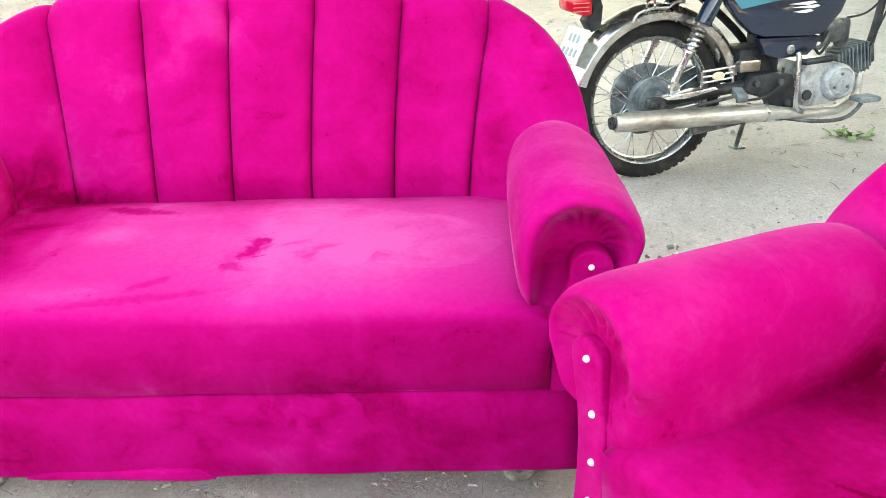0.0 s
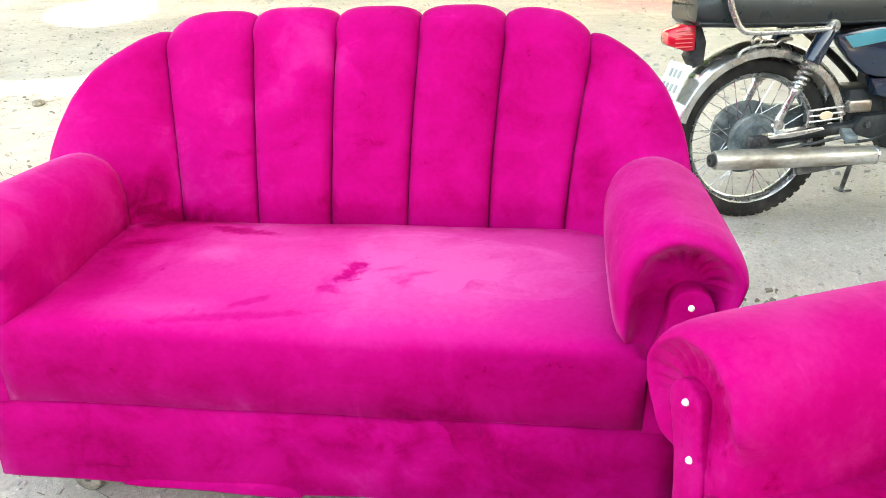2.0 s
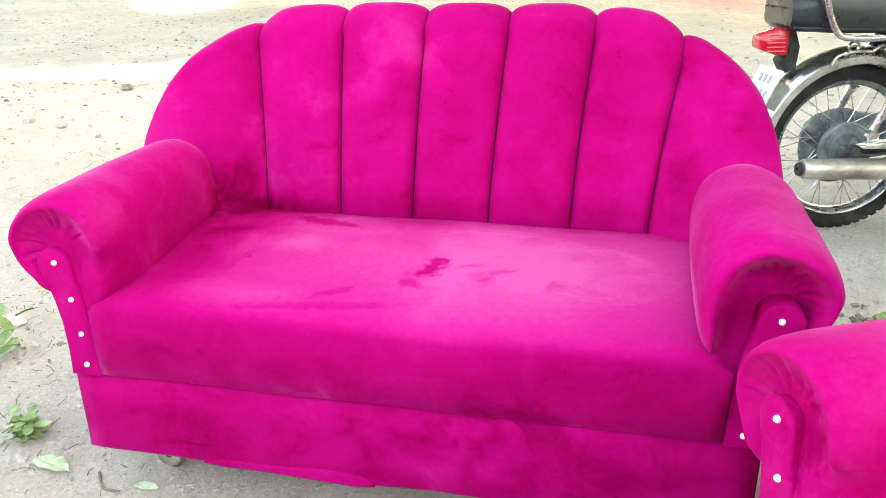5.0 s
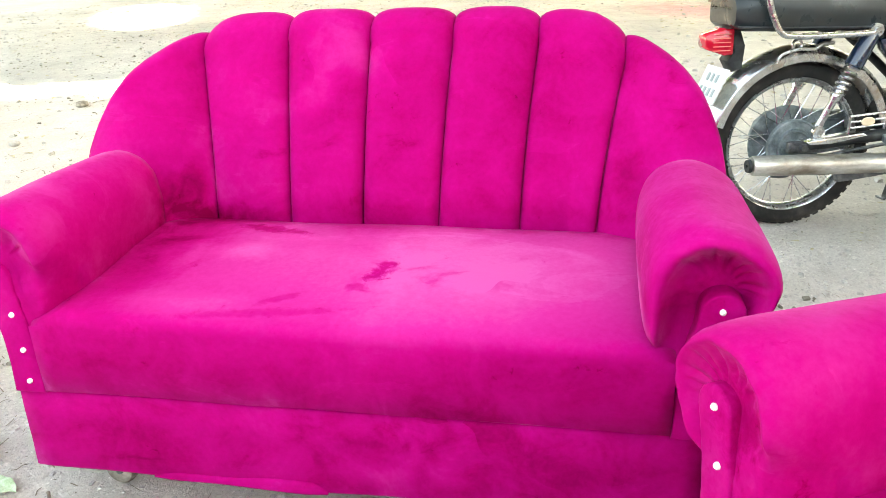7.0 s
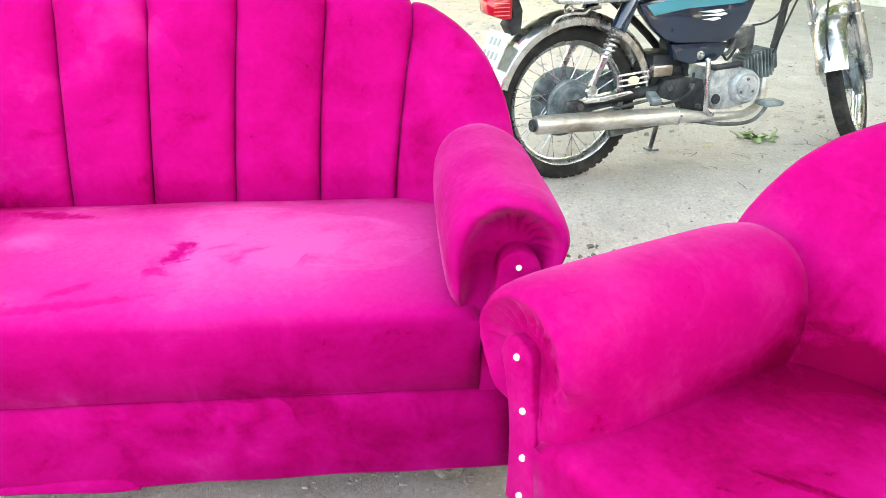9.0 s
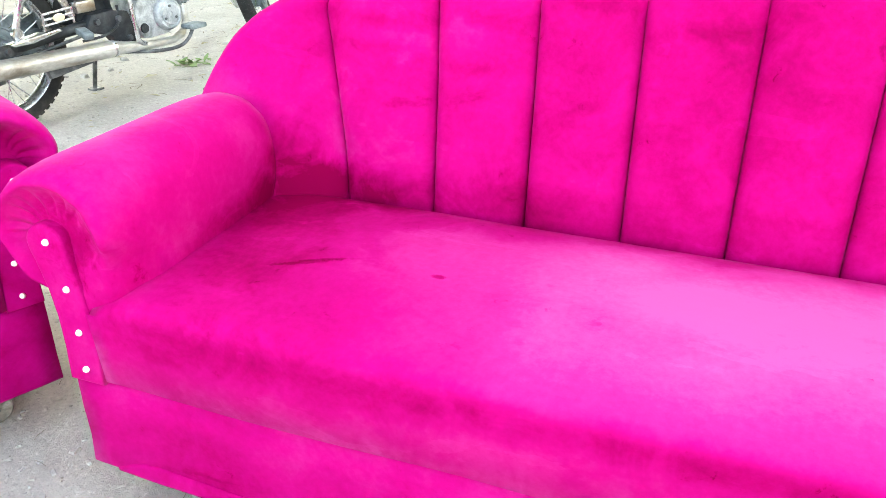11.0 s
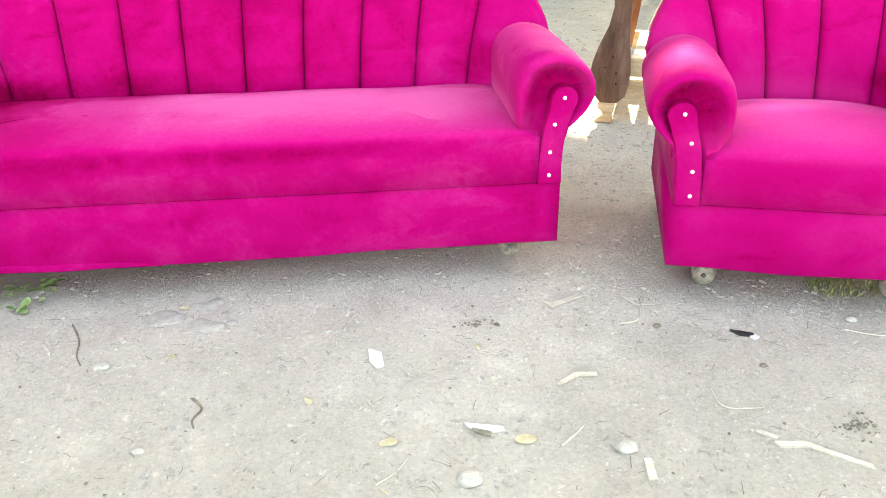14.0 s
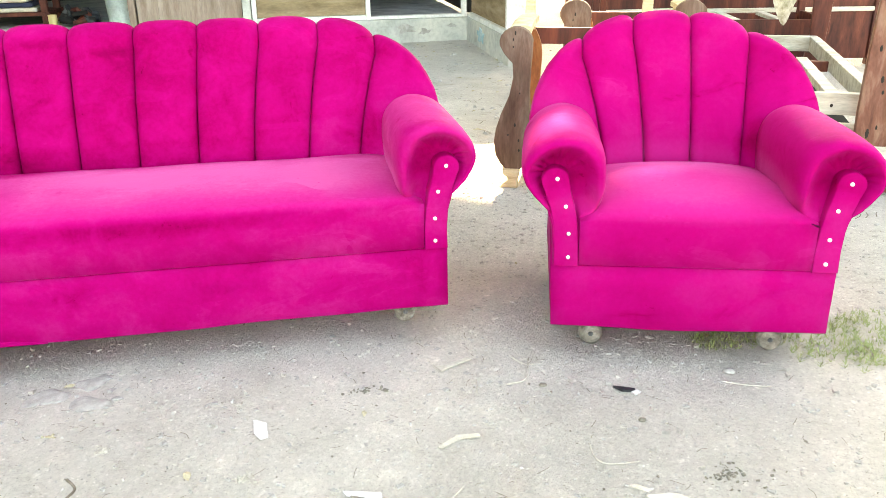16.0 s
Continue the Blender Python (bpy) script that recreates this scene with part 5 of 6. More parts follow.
build_workshop()


# ---------------------------------------------------------------- bare wooden seat frames
REDSTAY = spotted("orange_red_stain", (0.14, 0.04, 0.015), (0.27, 0.085, 0.03), (0.38, 0.15, 0.06), 6, 0.6, 0.0, 0.2, stretch=(3, 3, 0.6))


def swan_post(parent, x, y, mat, scale=1.0, tall=1.0):
    """A curved front post: small foot, swelling belly, narrow neck and a round scroll head."""
    right = [(0.030, 0.085), (0.070, 0.12), (0.082, 0.17), (0.085, 0.22), (0.080, 0.28), (0.072, 0.36), (0.068, 0.44), (0.070, 0.52), (0.074, 0.575), (0.076, 0.62)]
    head = [(0.006 + 0.072 * math.cos(a), 0.648 + 0.066 * math.sin(a)) for a in (radians(-10 + 200 * k / 11) for k in range(12))]
    left = [(-0.045, 0.600), (-0.008, 0.56), (-0.004, 0.50), (-0.020, 0.42), (-0.055, 0.34), (-0.078, 0.27), (-0.086, 0.21), (-0.078, 0.15), (-0.055, 0.11), (-0.030, 0.085)]
    bm = bmesh.new()
    prism(bm, [(x + a * scale, b if b < 0.1 else 0.1 + (b - 0.1) * tall) for a, b in right + head + left], lambda a, b, t: (a, y + t, b), -0.022, 0.022, 0.005)
    post = part("front_post", bm, mat, parent, "curved brown front post with a round scroll head")
    bm = bmesh.new()
    prism(bm, [(x - 0.045, 0.09), (x + 0.032, 0.09), (x + 0.028, 0.05), (x + 0.020, 0.035), (x + 0.024, 0.0), (x - 0.055, 0.0), (x - 0.048, 0.015), (x - 0.020, 0.035), (x - 0.025, 0.05), (x - 0.045, 0.065)], lambda a, b, t: (a, y + t, b), -0.026, 0.026, 0.004)
    part("foot", bm, RAWWOOD, post, "pale carved foot")
    rnd = random.Random(int(x * 1000) + 7)
    for k in range(8):
        a, b = rnd.choice([(rnd.uniform(-0.04, 0.07), rnd.uniform(0.62, 0.69)), (rnd.uniform(-0.01, 0.05), rnd.uniform(0.42, 0.58)), (rnd.uniform(-0.06, 0.06), rnd.uniform(0.12, 0.30))])
        bm = bmesh.new()
        lathe(bm, [(0, 0.0012), (rnd.uniform(0.002, 0.004), 0.0008), (0.0055, -0.001), (0, -0.001)], 9, Matrix.Translation((x + a * scale, y - 0.0225, b)) @ Matrix.Rotation(radians(90), 4, "X") @ Matrix.Diagonal((rnd.uniform(0.5, 1.0), rnd.uniform(0.8, 2.6), 1, 1)))
        part("nail_stain", bm, KNOT, post)


def curved_stay(parent, x, d, z):
    """A bent red stay that runs from the arm rail down to the seat rail."""
    bm = bmesh.new()
    line = smooth_path([(x + 0.05, d * 0.30, 0.68), (x + 0.075, d * 0.34, 0.60), (x + 0.07, d * 0.38, 0.48), (x + 0.045, d * 0.42, z)], 6)
    rings = [[(p.x + a * 0.022, p.y + b * 0.012, p.z) for a, b in ((-1, -1), (1, -1), (1, 1), (-1, 1))] for p in line]
    loft(bm, rings)
    part("curved_stay", bm, REDSTAY, parent, "bent orange-red stained stay", smooth=False)


def seat_frame(label, m, w, d, rail_z=(0.10, 0.20), rail_h=0.082, mat=RAWWOOD, back=0.92, posts=(True, True), slats=4, scale=1.0, tall=1.0):
    f = thing("wooden_seat_frame", label, "furniture frame", m, "bare seat frames")
    for k, on in enumerate(posts):
        if on:
            swan_post(f, 0 if k == 0 else w, 0, SWAN, scale, tall)
    for z in rail_z:
        box_part("front_rail", 0.03, w - 0.03, 0.024, 0.050, z, z + rail_h, mat, f, "", 0.003)
    zs = rail_z[-1]
    for x in (0.0, w):
        box_part("side_rail", x - 0.014, x + 0.014, 0.052, d, zs, zs + rail_h, mat, f, "", 0.003)
        box_part("back_post", x - 0.025, x + 0.025, d, d + 0.045, 0.0, back, mat if back < 0.95 else REDWOOD, f, "", 0.004)
        bm = bmesh.new()
        tube_pts = [(x + 0.02, 0.03, 0.695), (x + 0.01, 0.25, 0.70), (x, d, 0.69)]
        rings = [[(px + a * 0.045, py, pz + b * 0.016) for a, b in ((-1, -1), (1, -1), (1, 0.6), (0.6, 1), (-0.6, 1), (-1, 0.6))] for px, py, pz in tube_pts]
        loft(bm, rings)
        part("arm_rail", bm, RAWWOOD if mat is RAWWOOD else REDWOOD, f, "bare arm rail")
        box_part("arm_stay", x - 0.012, x + 0.030, d * 0.40, d * 0.40 + 0.04, zs + rail_h, 0.69, REDWOOD, f, "", 0.003)
    if mat is RAWWOOD:
        curved_stay(f, 0.0, d, zs + rail_h)
    for z in (zs, back - 0.09, (zs + back) / 2):
        box_part("back_rail", 0.027, w - 0.027, d + 0.008, d + 0.034, z, z + 0.08, mat if z < 0.45 else REDWOOD, f, "", 0.003)
    for k in range(slats):
        x = w * (k + 1) / (slats + 1)
        box_part("slat", x - 0.028, x + 0.028, 0.052, d + 0.006, zs + rail_h - 0.03, zs + rail_h - 0.004, PINE, f, "", 0.003)
    return f


seat_frame("bare pale chair frame with curved scroll-headed front posts", pose(2.39, 1.37, 0, 0, 0, -22), 0.56, 0.58)
seat_frame("bare chair frame with a stained scroll post standing behind another", pose(2.86, 1.98, 0, 0, 0, -20), 0.56, 0.56, scale=1.1, tall=1.075)


def long_frame():
    """A long slatted seat box with a broad stained end board standing before its corner."""
    f = thing("wooden_seat_frame", "long weathered slatted seat frame with a broad red-brown end board", "furniture frame", pose(3.111, 1.498, 0, 0, 0, -25), "bare seat frames")
    w, d, z0, z1 = 0.96, 1.93, 0.302, 0.40
    box_part("front_rail", -0.02, w + 0.02, -0.018, 0.018, z0, z1, PINE, f, "", 0.004)
    box_part("front_rail", 0.02, w + 0.01, -0.010, 0.020, 0.225, 0.262, PINE, f, "", 0.004)
    box_part("front_rail", 0.0, w, 0.0, 0.024, 0.10, 0.205, REDWOOD, f, "dark red lower rail", 0.004)
    box_part("back_rail", -0.02, w + 0.02, d - 0.018, d + 0.018, z0, z1, PINE, f, "", 0.004)
    for x in (0.0, w):
        box_part("side_rail", x - 0.028, x + 0.028, 0.020, d - 0.020, z0 + 0.004, z1 - 0.004, PINE, f, "", 0.004)
    for k, x in enumerate((0.16, 0.47, 0.78)):
        box_part("slat", x - 0.030, x + 0.030, 0.020, 1.10 + 0.01 * k, 0.345, 0.385, PINE, f, "", 0.004)
    box_part("cross_rail", 0.030, w - 0.030, 1.13, 1.17, z0, 0.36, REDWOOD, f, "", 0.004)
    # the room's shade colour again, so the gaps between slats read dark
    box_part("base_board", 0.02, w - 0.02, 0.03, d - 0.03, 0.16, 0.178, SHADEBLACK, f, "board under the slats in near-black painted shade", 0.003)
    for x in (0.03, w - 0.03):
        for y in (0.05, d - 0.05):
            box_part("leg", x - 0.025, x + 0.025, y - 0.022, y + 0.022, 0.0, z0 - 0.001, REDWOOD, f, "", 0.004)
    bm = bmesh.new()
    prism(bm, [(0.855, 0.0), (1.12, 0.0), (1.14, 0.30), (1.12, 0.62), (1.10, 0.86), (1.06, 0.93), (0.98, 0.95), (0.90, 0.92), (0.862, 0.84), (0.850, 0.60), (0.846, 0.35), (0.850, 0.15)], lambda a, b, t: (a, t, b), -0.175, -0.130, 0.006)
    board = part("end_board", bm, STAINED, f, "broad red-brown stained end board with black streaks")
    rnd = random.Random(4)
    for k in range(16):
        x, z = 0.87 + 0.24 * rnd.random(), 0.22 + 0.66 * rnd.random()
        bm = bmesh.new()
        lathe(bm, [(0, 0.0012), (rnd.uniform(0.004, 0.010), 0.0008), (0.011, -0.001), (0, -0.001)], 9, Matrix.Translation((x, -0.1755, z)) @ Matrix.Rotation(radians(90), 4, "X") @ Matrix.Diagonal((rnd.uniform(0.35, 0.9), rnd.uniform(0.9, 3.4), 1, 1)))
        part("nail_stain", bm, KNOT, board)
    box_part("low_rail", 0.88, 1.50, -0.24, -0.205, 0.165, 0.215, PINE, f, "", 0.004)
    bm = bmesh.new()
    prism(bm, [(w - 0.02, 0.0), (w + 0.04, 0.0), (w + 0.075, 0.42), (w + 0.095, 0.75), (w + 0.12, 1.05), (w - 0.05, 1.05), (w - 0.03, 0.60)], lambda a, b, t: (a, t, b), d + 0.022, d + 0.062, 0.005)
    part("back_post", bm, REDWOOD, f, "dark red tapering back post")
    for k in range(10):
        x, z = rnd.uniform(0.1, w), rnd.uniform(z0 + 0.012, z1 - 0.012)
        bm = bmesh.new()
        lathe(bm, [(0, 0.0012), (0.005, 0.0008), (0.007, -0.001), (0, -0.001)], 9, Matrix.Translation((x, -0.0185, z)) @ Matrix.Rotation(radians(90), 4, "X") @ Matrix.Diagonal((rnd.uniform(0.5, 1), rnd.uniform(0.8, 2.0), 1, 1)))
        part("nail_stain", bm, KNOT, f)


long_frame()
seat_frame("dark bare sofa frame stacked behind the others", pose(3.55, 3.35, 0, 0, 0, -14), 1.5, 0.6, (0.22, 0.38), 0.10, REDWOOD, 1.1, (False, False), 4)


def build_cloth():
    c = thing("draped_cloth", "patterned cream and olive cloth hanging off a wooden frame", "cloth", pose(4.10, 2.12, 0.60, 0, 0, -20))
    bm = bmesh.new()
    nu, nv = 22, 14
    grid = []
    for j in range(nv + 1):
        row = []
        v = j / nv
        for i in range(nu + 1):
            u = i / nu
            drop = -0.02 - 0.52 * v * (0.45 + 0.55 * math.exp(-((u - 0.5) / 0.2) ** 2) + 0.15 * math.exp(-((u - 0.85) / 0.12) ** 2))
            fold = 0.03 * math.sin(u * 19 + v * 2) * v
            row.append(bm.verts.new((lerp(-0.26, 0.24, u) * (1 - 0.35 * v * 0.6), -0.03 - 0.02 * v + fold, 0.52 + drop)))
        grid.append(row)
    for j in range(nv):
        for i in range(nu):
            bm.faces.new((grid[j][i], grid[j][i + 1], grid[j + 1][i + 1], grid[j + 1][i]))
    bmesh.ops.solidify(bm, geom=bm.faces[:], thickness=0.004)
    part("cloth", bm, CLOTH, c)


build_cloth()


def build_headboards():
    for x, y, w, turn in ((3.62, 4.30, 1.15, -4), (4.55, 4.15, 1.5, -10)):
        h = thing("headboard", "dark red stained wooden bed headboard leaning upright", "headboard", pose(x, y, 0, 0, 0, turn), "stored headboards")
        box_part("panel", 0.04, w - 0.04, 0.0, 0.03, 0.05, 1.25, REDWOOD, h, "", 0.006)
        for z in (0.42, 0.62, 0.80, 1.05):
            box_part("cross_rail", 0.04, w - 0.04, -0.022, -0.002, z, z + 0.035, PINE if z < 0.6 else REDWOOD, h, "", 0.005)
        for px in (0.0, w):
            box_part("leg", px - 0.04, px + 0.04, -0.02, 0.04, 0.0, 1.35, REDWOOD, h, "", 0.006)


build_headboards()


# ---------------------------------------------------------------- trees
# gaps cut in the crowns to place light: where the sun comes through to the ground, half sizes, and the share of leaves
# missing
LIT = [(2.55, 1.90, 0.60, 0.75, 1), (1.985, -0.70, 0.0, 0.02, 1), (2.262, -0.555, 0.0, 0.0, 0.9), (1.544, -0.655, 0.0, 0.0, 0.8), (0.88, -0.667, 0.0, 0.0, 0.85), (-11.0, -1.45, 1.8, 0.55, 1), (1.5, -7.6, 4.5, 2.6, 1)]


def build_tree(name, label, at, trunk_r, height, crown_box, count, seed, leaf=0.11):
    tree = thing(name, label, "tree", pose(at[0], at[1], ground_z(*at)))
    rnd = random.Random(seed)
    bm = bmesh.new()
    rings = []
    for k in range(15):
        z = -0.08 + height * k / 14
        ring = []
        for i in range(30):
            a = 2 * math.pi * i / 30
            flare = 1 + 0.45 * math.exp(-max(z, 0) / 0.25)
            rr = trunk_r * flare * (1 - 0.35 * k / 14) * (1 + 0.14 * math.sin(a * 4 + 1.2) + 0.10 * math.sin(a * 7 + z * 1.5) + 0.12 * noise.noise((math.cos(a) * 2, math.sin(a) * 2, z * 2)))
            ring.append((rr * math.cos(a) + 0.05 * math.sin(z), rr * math.sin(a), z))
        rings.append(ring)
    loft(bm, rings)
    part("trunk", bm, BARK, tree, "thick fluted trunk with pale flaking bark")
    x0, x1, y0, y1, z0, z1 = crown_box
    for k in range(9):
        a = 2 * math.pi * k / 9 + rnd.uniform(-0.2, 0.2)
        tx, ty = (x0 + x1) / 2 - at[0] + 0.42 * (x1 - x0) * math.cos(a), (y0 + y1) / 2 - at[1] + 0.42 * (y1 - y0) * math.sin(a)
        bm = bmesh.new()
        pts = [(0, 0, height - 0.5), (tx * 0.25, ty * 0.25, height + 0.3), (tx * 0.6, ty * 0.6, z0 + 0.5 + rnd.uniform(0, 0.4)), (tx, ty, z0 + 0.6 + rnd.uniform(0, 0.5))]
        path = smooth_path(pts, 5)
        tube(bm, path, [lerp(trunk_r * 0.42, 0.025, i / (len(path) - 1)) for i in range(len(path))], 9)
        part("limb", bm, BARK, tree)
    verts, faces = [], []
    while len(faces) < count:
        p = Vector((rnd.uniform(x0, x1), rnd.uniform(y0, y1), rnd.uniform(z0, z1)))
        e = ((p.x - (x0 + x1) / 2) / (x1 - x0) * 2) ** 4 + ((p.y - (y0 + y1) / 2) / (y1 - y0) * 2) ** 4
        if e > 1 + 0.25 * noise.noise((p.x, p.y, 3)):
            continue
        s = leaf * rnd.uniform(0.75, 1.3)
        gx, gy = p.x - SUN_WAY.x / SUN_WAY.z * p.z, p.y - SUN_WAY.y / SUN_WAY.z * p.z
        if any(((gx - a) / (ra + s)) ** 2 + ((gy - b) / (rb + s)) ** 2 < 1 and rnd.random() < gap for a, b, ra, rb, gap in LIT):
            continue
        q = Euler((rnd.uniform(-0.7, 0.7), rnd.uniform(-0.7, 0.7), rnd.uniform(0, 6.28))).to_matrix()
        b = len(verts)
        for v in ((-s, 0, 0), (-0.2 * s, 0.52 * s, 0.06 * s), (s, 0, -0.1 * s), (-0.2 * s, -0.52 * s, 0.06 * s)):
            verts.append(p + q @ Vector(v) - Vector((at[0], at[1], ground_z(*at))))
        faces.append((b, b + 1, b + 2, b + 3))
    me = bpy.data.meshes.new("crown")
    me.from_pydata(verts, [], faces)
    tagged(part_of_mesh("crown", me, LEAF, tree, "", smooth=False), kind="stuff")


# The trunk is seen; its crown is an unseen shape that blocks sun and sky.
build_tree("shade_tree", "broad shade tree with a thick pale fluted trunk in the yard", (-1.42, 4.75), 0.34, 6.6, (-2.5, 9.5, 1.7, 11.0, 7.2, 13.6), 80000, 5, 0.17)
# two more trees, both out of view, added only to cast shade
build_tree("added_rear_tree", "unseen leafy tree added behind the workshop to block the sun", (2.6, 12.2), 0.26, 5.2, (-6.0, 9.0, 10.4, 17.5, 6.0, 9.8), 34000, 4, 0.16)
build_tree("added_yard_tree", "unseen tree added far out to shade the yard", (-12.5, 12.0), 0.24, 5.0, (-17.0, -4.2, -6.0, 12.5, 5.6, 7.2), 60000, 6, 0.20)


def build_sapling():
    s = thing("young_plant", "small bright green leafy plant beside the trunk", "plant", pose(-0.95, 4.85, ground_z(-0.95, 4.85)))
    rnd = random.Random(8)
    for k in range(6):
        bm = bmesh.new()
        tx, ty, tz = rnd.uniform(-0.16, 0.16), rnd.uniform(-0.12, 0.12), rnd.uniform(0.25, 0.5)
        tube(bm, [(0, 0, -0.02), (tx * 0.4, ty * 0.4, tz * 0.6), (tx, ty, tz)], [0.006, 0.004, 0.002], 6)
        part("stem", bm, WEED, s)
        for j in range(7):
            t = rnd.uniform(0.3, 1.0)
            bm = bmesh.new()
            leaf_blade(bm, Vector((tx * t, ty * t, tz * t)), rnd.uniform(0, 6.28), rnd.uniform(-0.5, 0.4), 0.07, 0.026)
            part("leaf", bm, WEED, s)


def leaf_blade(bm, p, yaw, pitch, length, width):
    """One leaf, folded a little along its midrib."""
    m = Matrix.Translation(p) @ Matrix.Rotation(yaw, 4, "Z") @ Matrix.Rotation(-pitch, 4, "Y")
    rows = []
    for k, w in enumerate((0.10, 0.75, 1.0, 0.62, 0.05)):
        x = length * k / 4
        z = -0.18 * length * (k / 4) ** 2
        rows.append([bm.verts.new(m @ Vector((x, s * width * w, z + abs(s) * width * 0.25))) for s in (-1, 0, 1)])
    for a, b in zip(rows, rows[1:]):
        for i in range(2):
            bm.faces.new((a[i], a[i + 1], b[i + 1], b[i]))


build_sapling()
pole = thing("thin_post", "short dark wooden stake standing in the yard", "post", pose(-0.72, 5.05, ground_z(-0.72, 5.05)))
bm = bmesh.new()
tube(bm, [(0, 0, -0.1), (0.004, 0, 0.12), (0.006, 0.004, 0.26)], [0.022, 0.021, 0.019], 10)
part("shaft", bm, TWIG, pole)


# ---------------------------------------------------------------- small things on the ground
def flat_piece(name, label, category, outline, mat, thick=0.003, lift=0.001, bend=0.0):
    """A flat scrap lying on the earth; outline in world x, y."""
    cx, cy = sum(p[0] for p in outline) / len(outline), sum(p[1] for p in outline) / len(outline)
    ob = thing(name, label, category, pose(cx, cy, ground_z(cx, cy) + lift))
    bm = bmesh.new()
    prism(bm, [(x - cx, y - cy) for x, y in outline], lambda a, b, t: (a, b, t + bend * (a * 9) ** 2 * 0.1), 0.0, thick, 0)
    part("scrap", bm, mat, ob, smooth=False)
    return ob


def stick(name, label, category, pts, r, mat, wobble=0.004, seed=1):
    base = Vector((pts[0][0], pts[0][1], ground_z(*pts[0])))
    ob = thing(name, label, category, pose(*base))
    rnd = random.Random(seed)
    bm = bmesh.new()
    line = smooth_path([(x - base.x + rnd.uniform(-wobble, wobble), y - base.y + rnd.uniform(-wobble, wobble), ground_z(x, y) - base.z + r * 0.8) for x, y in pts], 6)
    tube(bm, line, [lerp(r, r * 0.55, i / (len(line) - 1)) for i in range(len(line))], 7)
    part("stem", bm, mat, ob)
    return ob


def fallen_leaf(label, at, turn, length, width):
    """One leaf lying on the earth, its tip a little raised."""
    ob = thing("green_leaf", label, "leaf", pose(*at, ground_z(*at) + 0.004, 0, 0, turn))
    bm = bmesh.new()
    rows = []
    for k in range(11):
        u = k / 10
        w = width * (math.sin(math.pi * u ** 0.8) ** 0.8 if 0 < k < 10 else 0.03)
        wave = 0.12 * width * math.sin(k * 1.9 + at[0] * 30)
        rows.append([(length * u, s * w + 0.08 * length * math.sin(2.2 * u), 0.010 * u * u + (0.22 * w if s else 0) + wave * abs(s)) for s in (-1, -0.5, 0, 0.5, 1)])
    rings = [row + [(x, y, z - 0.0012) for x, y, z in reversed(row)] for row in rows]
    loft(bm, rings)
    part("blade", bm, PALELEAF, ob)


flat_piece("paper_scrap", "torn white paper scrap lying on the earth", "paper", [(1.285, -0.335), (1.318, -0.357), (1.322, -0.418), (1.305, -0.425), (1.288, -0.395)], PAPER, 0.002, 0.003)
flat_piece("wood_chip", "pale forked wood chip lying on the earth", "wood chip", [(1.762, -0.165), (1.785, -0.180), (1.868, -0.145), (1.872, -0.155), (1.795, -0.193), (1.782, -0.203)], STRAW, 0.004)
flat_piece("wood_chip", "bent pale wood chip lying on the earth", "wood chip", [(1.712, -0.540), (1.765, -0.502), (1.818, -0.505), (1.818, -0.518), (1.770, -0.517), (1.722, -0.547)], STRAW, 0.004)
flat_piece("burnt_scrap", "half-burnt white paper scrap with a black edge", "paper", [(1.485, -0.650), (1.566, -0.672), (1.566, -0.688), (1.535, -0.690), (1.492, -0.668)], PAPER, 0.003)
flat_piece("char_scrap", "black charred scrap beside white paper", "scrap", [(1.500, -0.672), (1.540, -0.690), (1.535, -0.704), (1.505, -0.688)], CHARCOAL, 0.004, 0.002)
flat_piece("yellow_leaf", "fallen yellow leaf lying on the earth", "leaf", [(1.298, -0.700), (1.301, -0.692), (1.309, -0.686), (1.320, -0.683), (1.331, -0.685), (1.337, -0.691), (1.338, -0.698), (1.332, -0.704), (1.322, -0.707), (1.312, -0.705), (1.304, -0.708)], DRYLEAF, 0.001, 0.004)
flat_piece("yellow_leaf", "fallen tan leaf lying on the earth", "leaf", [(1.583, -0.722), (1.586, -0.713), (1.595, -0.706), (1.608, -0.703), (1.621, -0.707), (1.630, -0.715), (1.631, -0.724), (1.624, -0.731), (1.612, -0.735), (1.599, -0.734), (1.589, -0.729)], DRYLEAF, 0.001, 0.004)
flat_piece("wood_strip", "long split strip of pale wood", "wood strip", [(2.118, -0.790), (2.180, -0.795), (2.280, -0.880), (2.279, -0.894), (2.180, -0.812), (2.124, -0.806)], STRAW, 0.005)
flat_piece("black_scrap", "black rubber strip lying on the earth", "scrap", [(2.207, -0.366), (2.232, -0.376), (2.258, -0.390), (2.255, -0.400), (2.222, -0.390)], BLACKPART, 0.006)
flat_piece("paper_scrap", "small white scrap beside a black strip", "paper", [(2.243, -0.402), (2.262, -0.396), (2.266, -0.407), (2.250, -0.415)], PAPER, 0.006)
flat_piece("wood_chip", "short pale wood chip", "wood chip", [(1.834, -0.806), (1.850, -0.806), (1.842, -0.866), (1.824, -0.866)], STRAW, 0.005)
flat_piece("wood_chip", "short pale wood chip", "wood chip", [(2.096, -0.754), (2.106, -0.750), (2.136, -0.775), (2.126, -0.782)], STRAW, 0.005)
flat_piece("black_scrap", "small dark plastic scrap near the weeds", "scrap", [(0.206, -0.036), (0.226, -0.008), (0.250, -0.016), (0.236, -0.042)], BLACKPART, 0.004)
fallen_leaf("large pale green fallen leaf", (-0.938, -1.170), 42, 0.125, 0.024)
fallen_leaf("pale green fallen leaf", (-0.782, -0.938), 48, 0.070, 0.013)
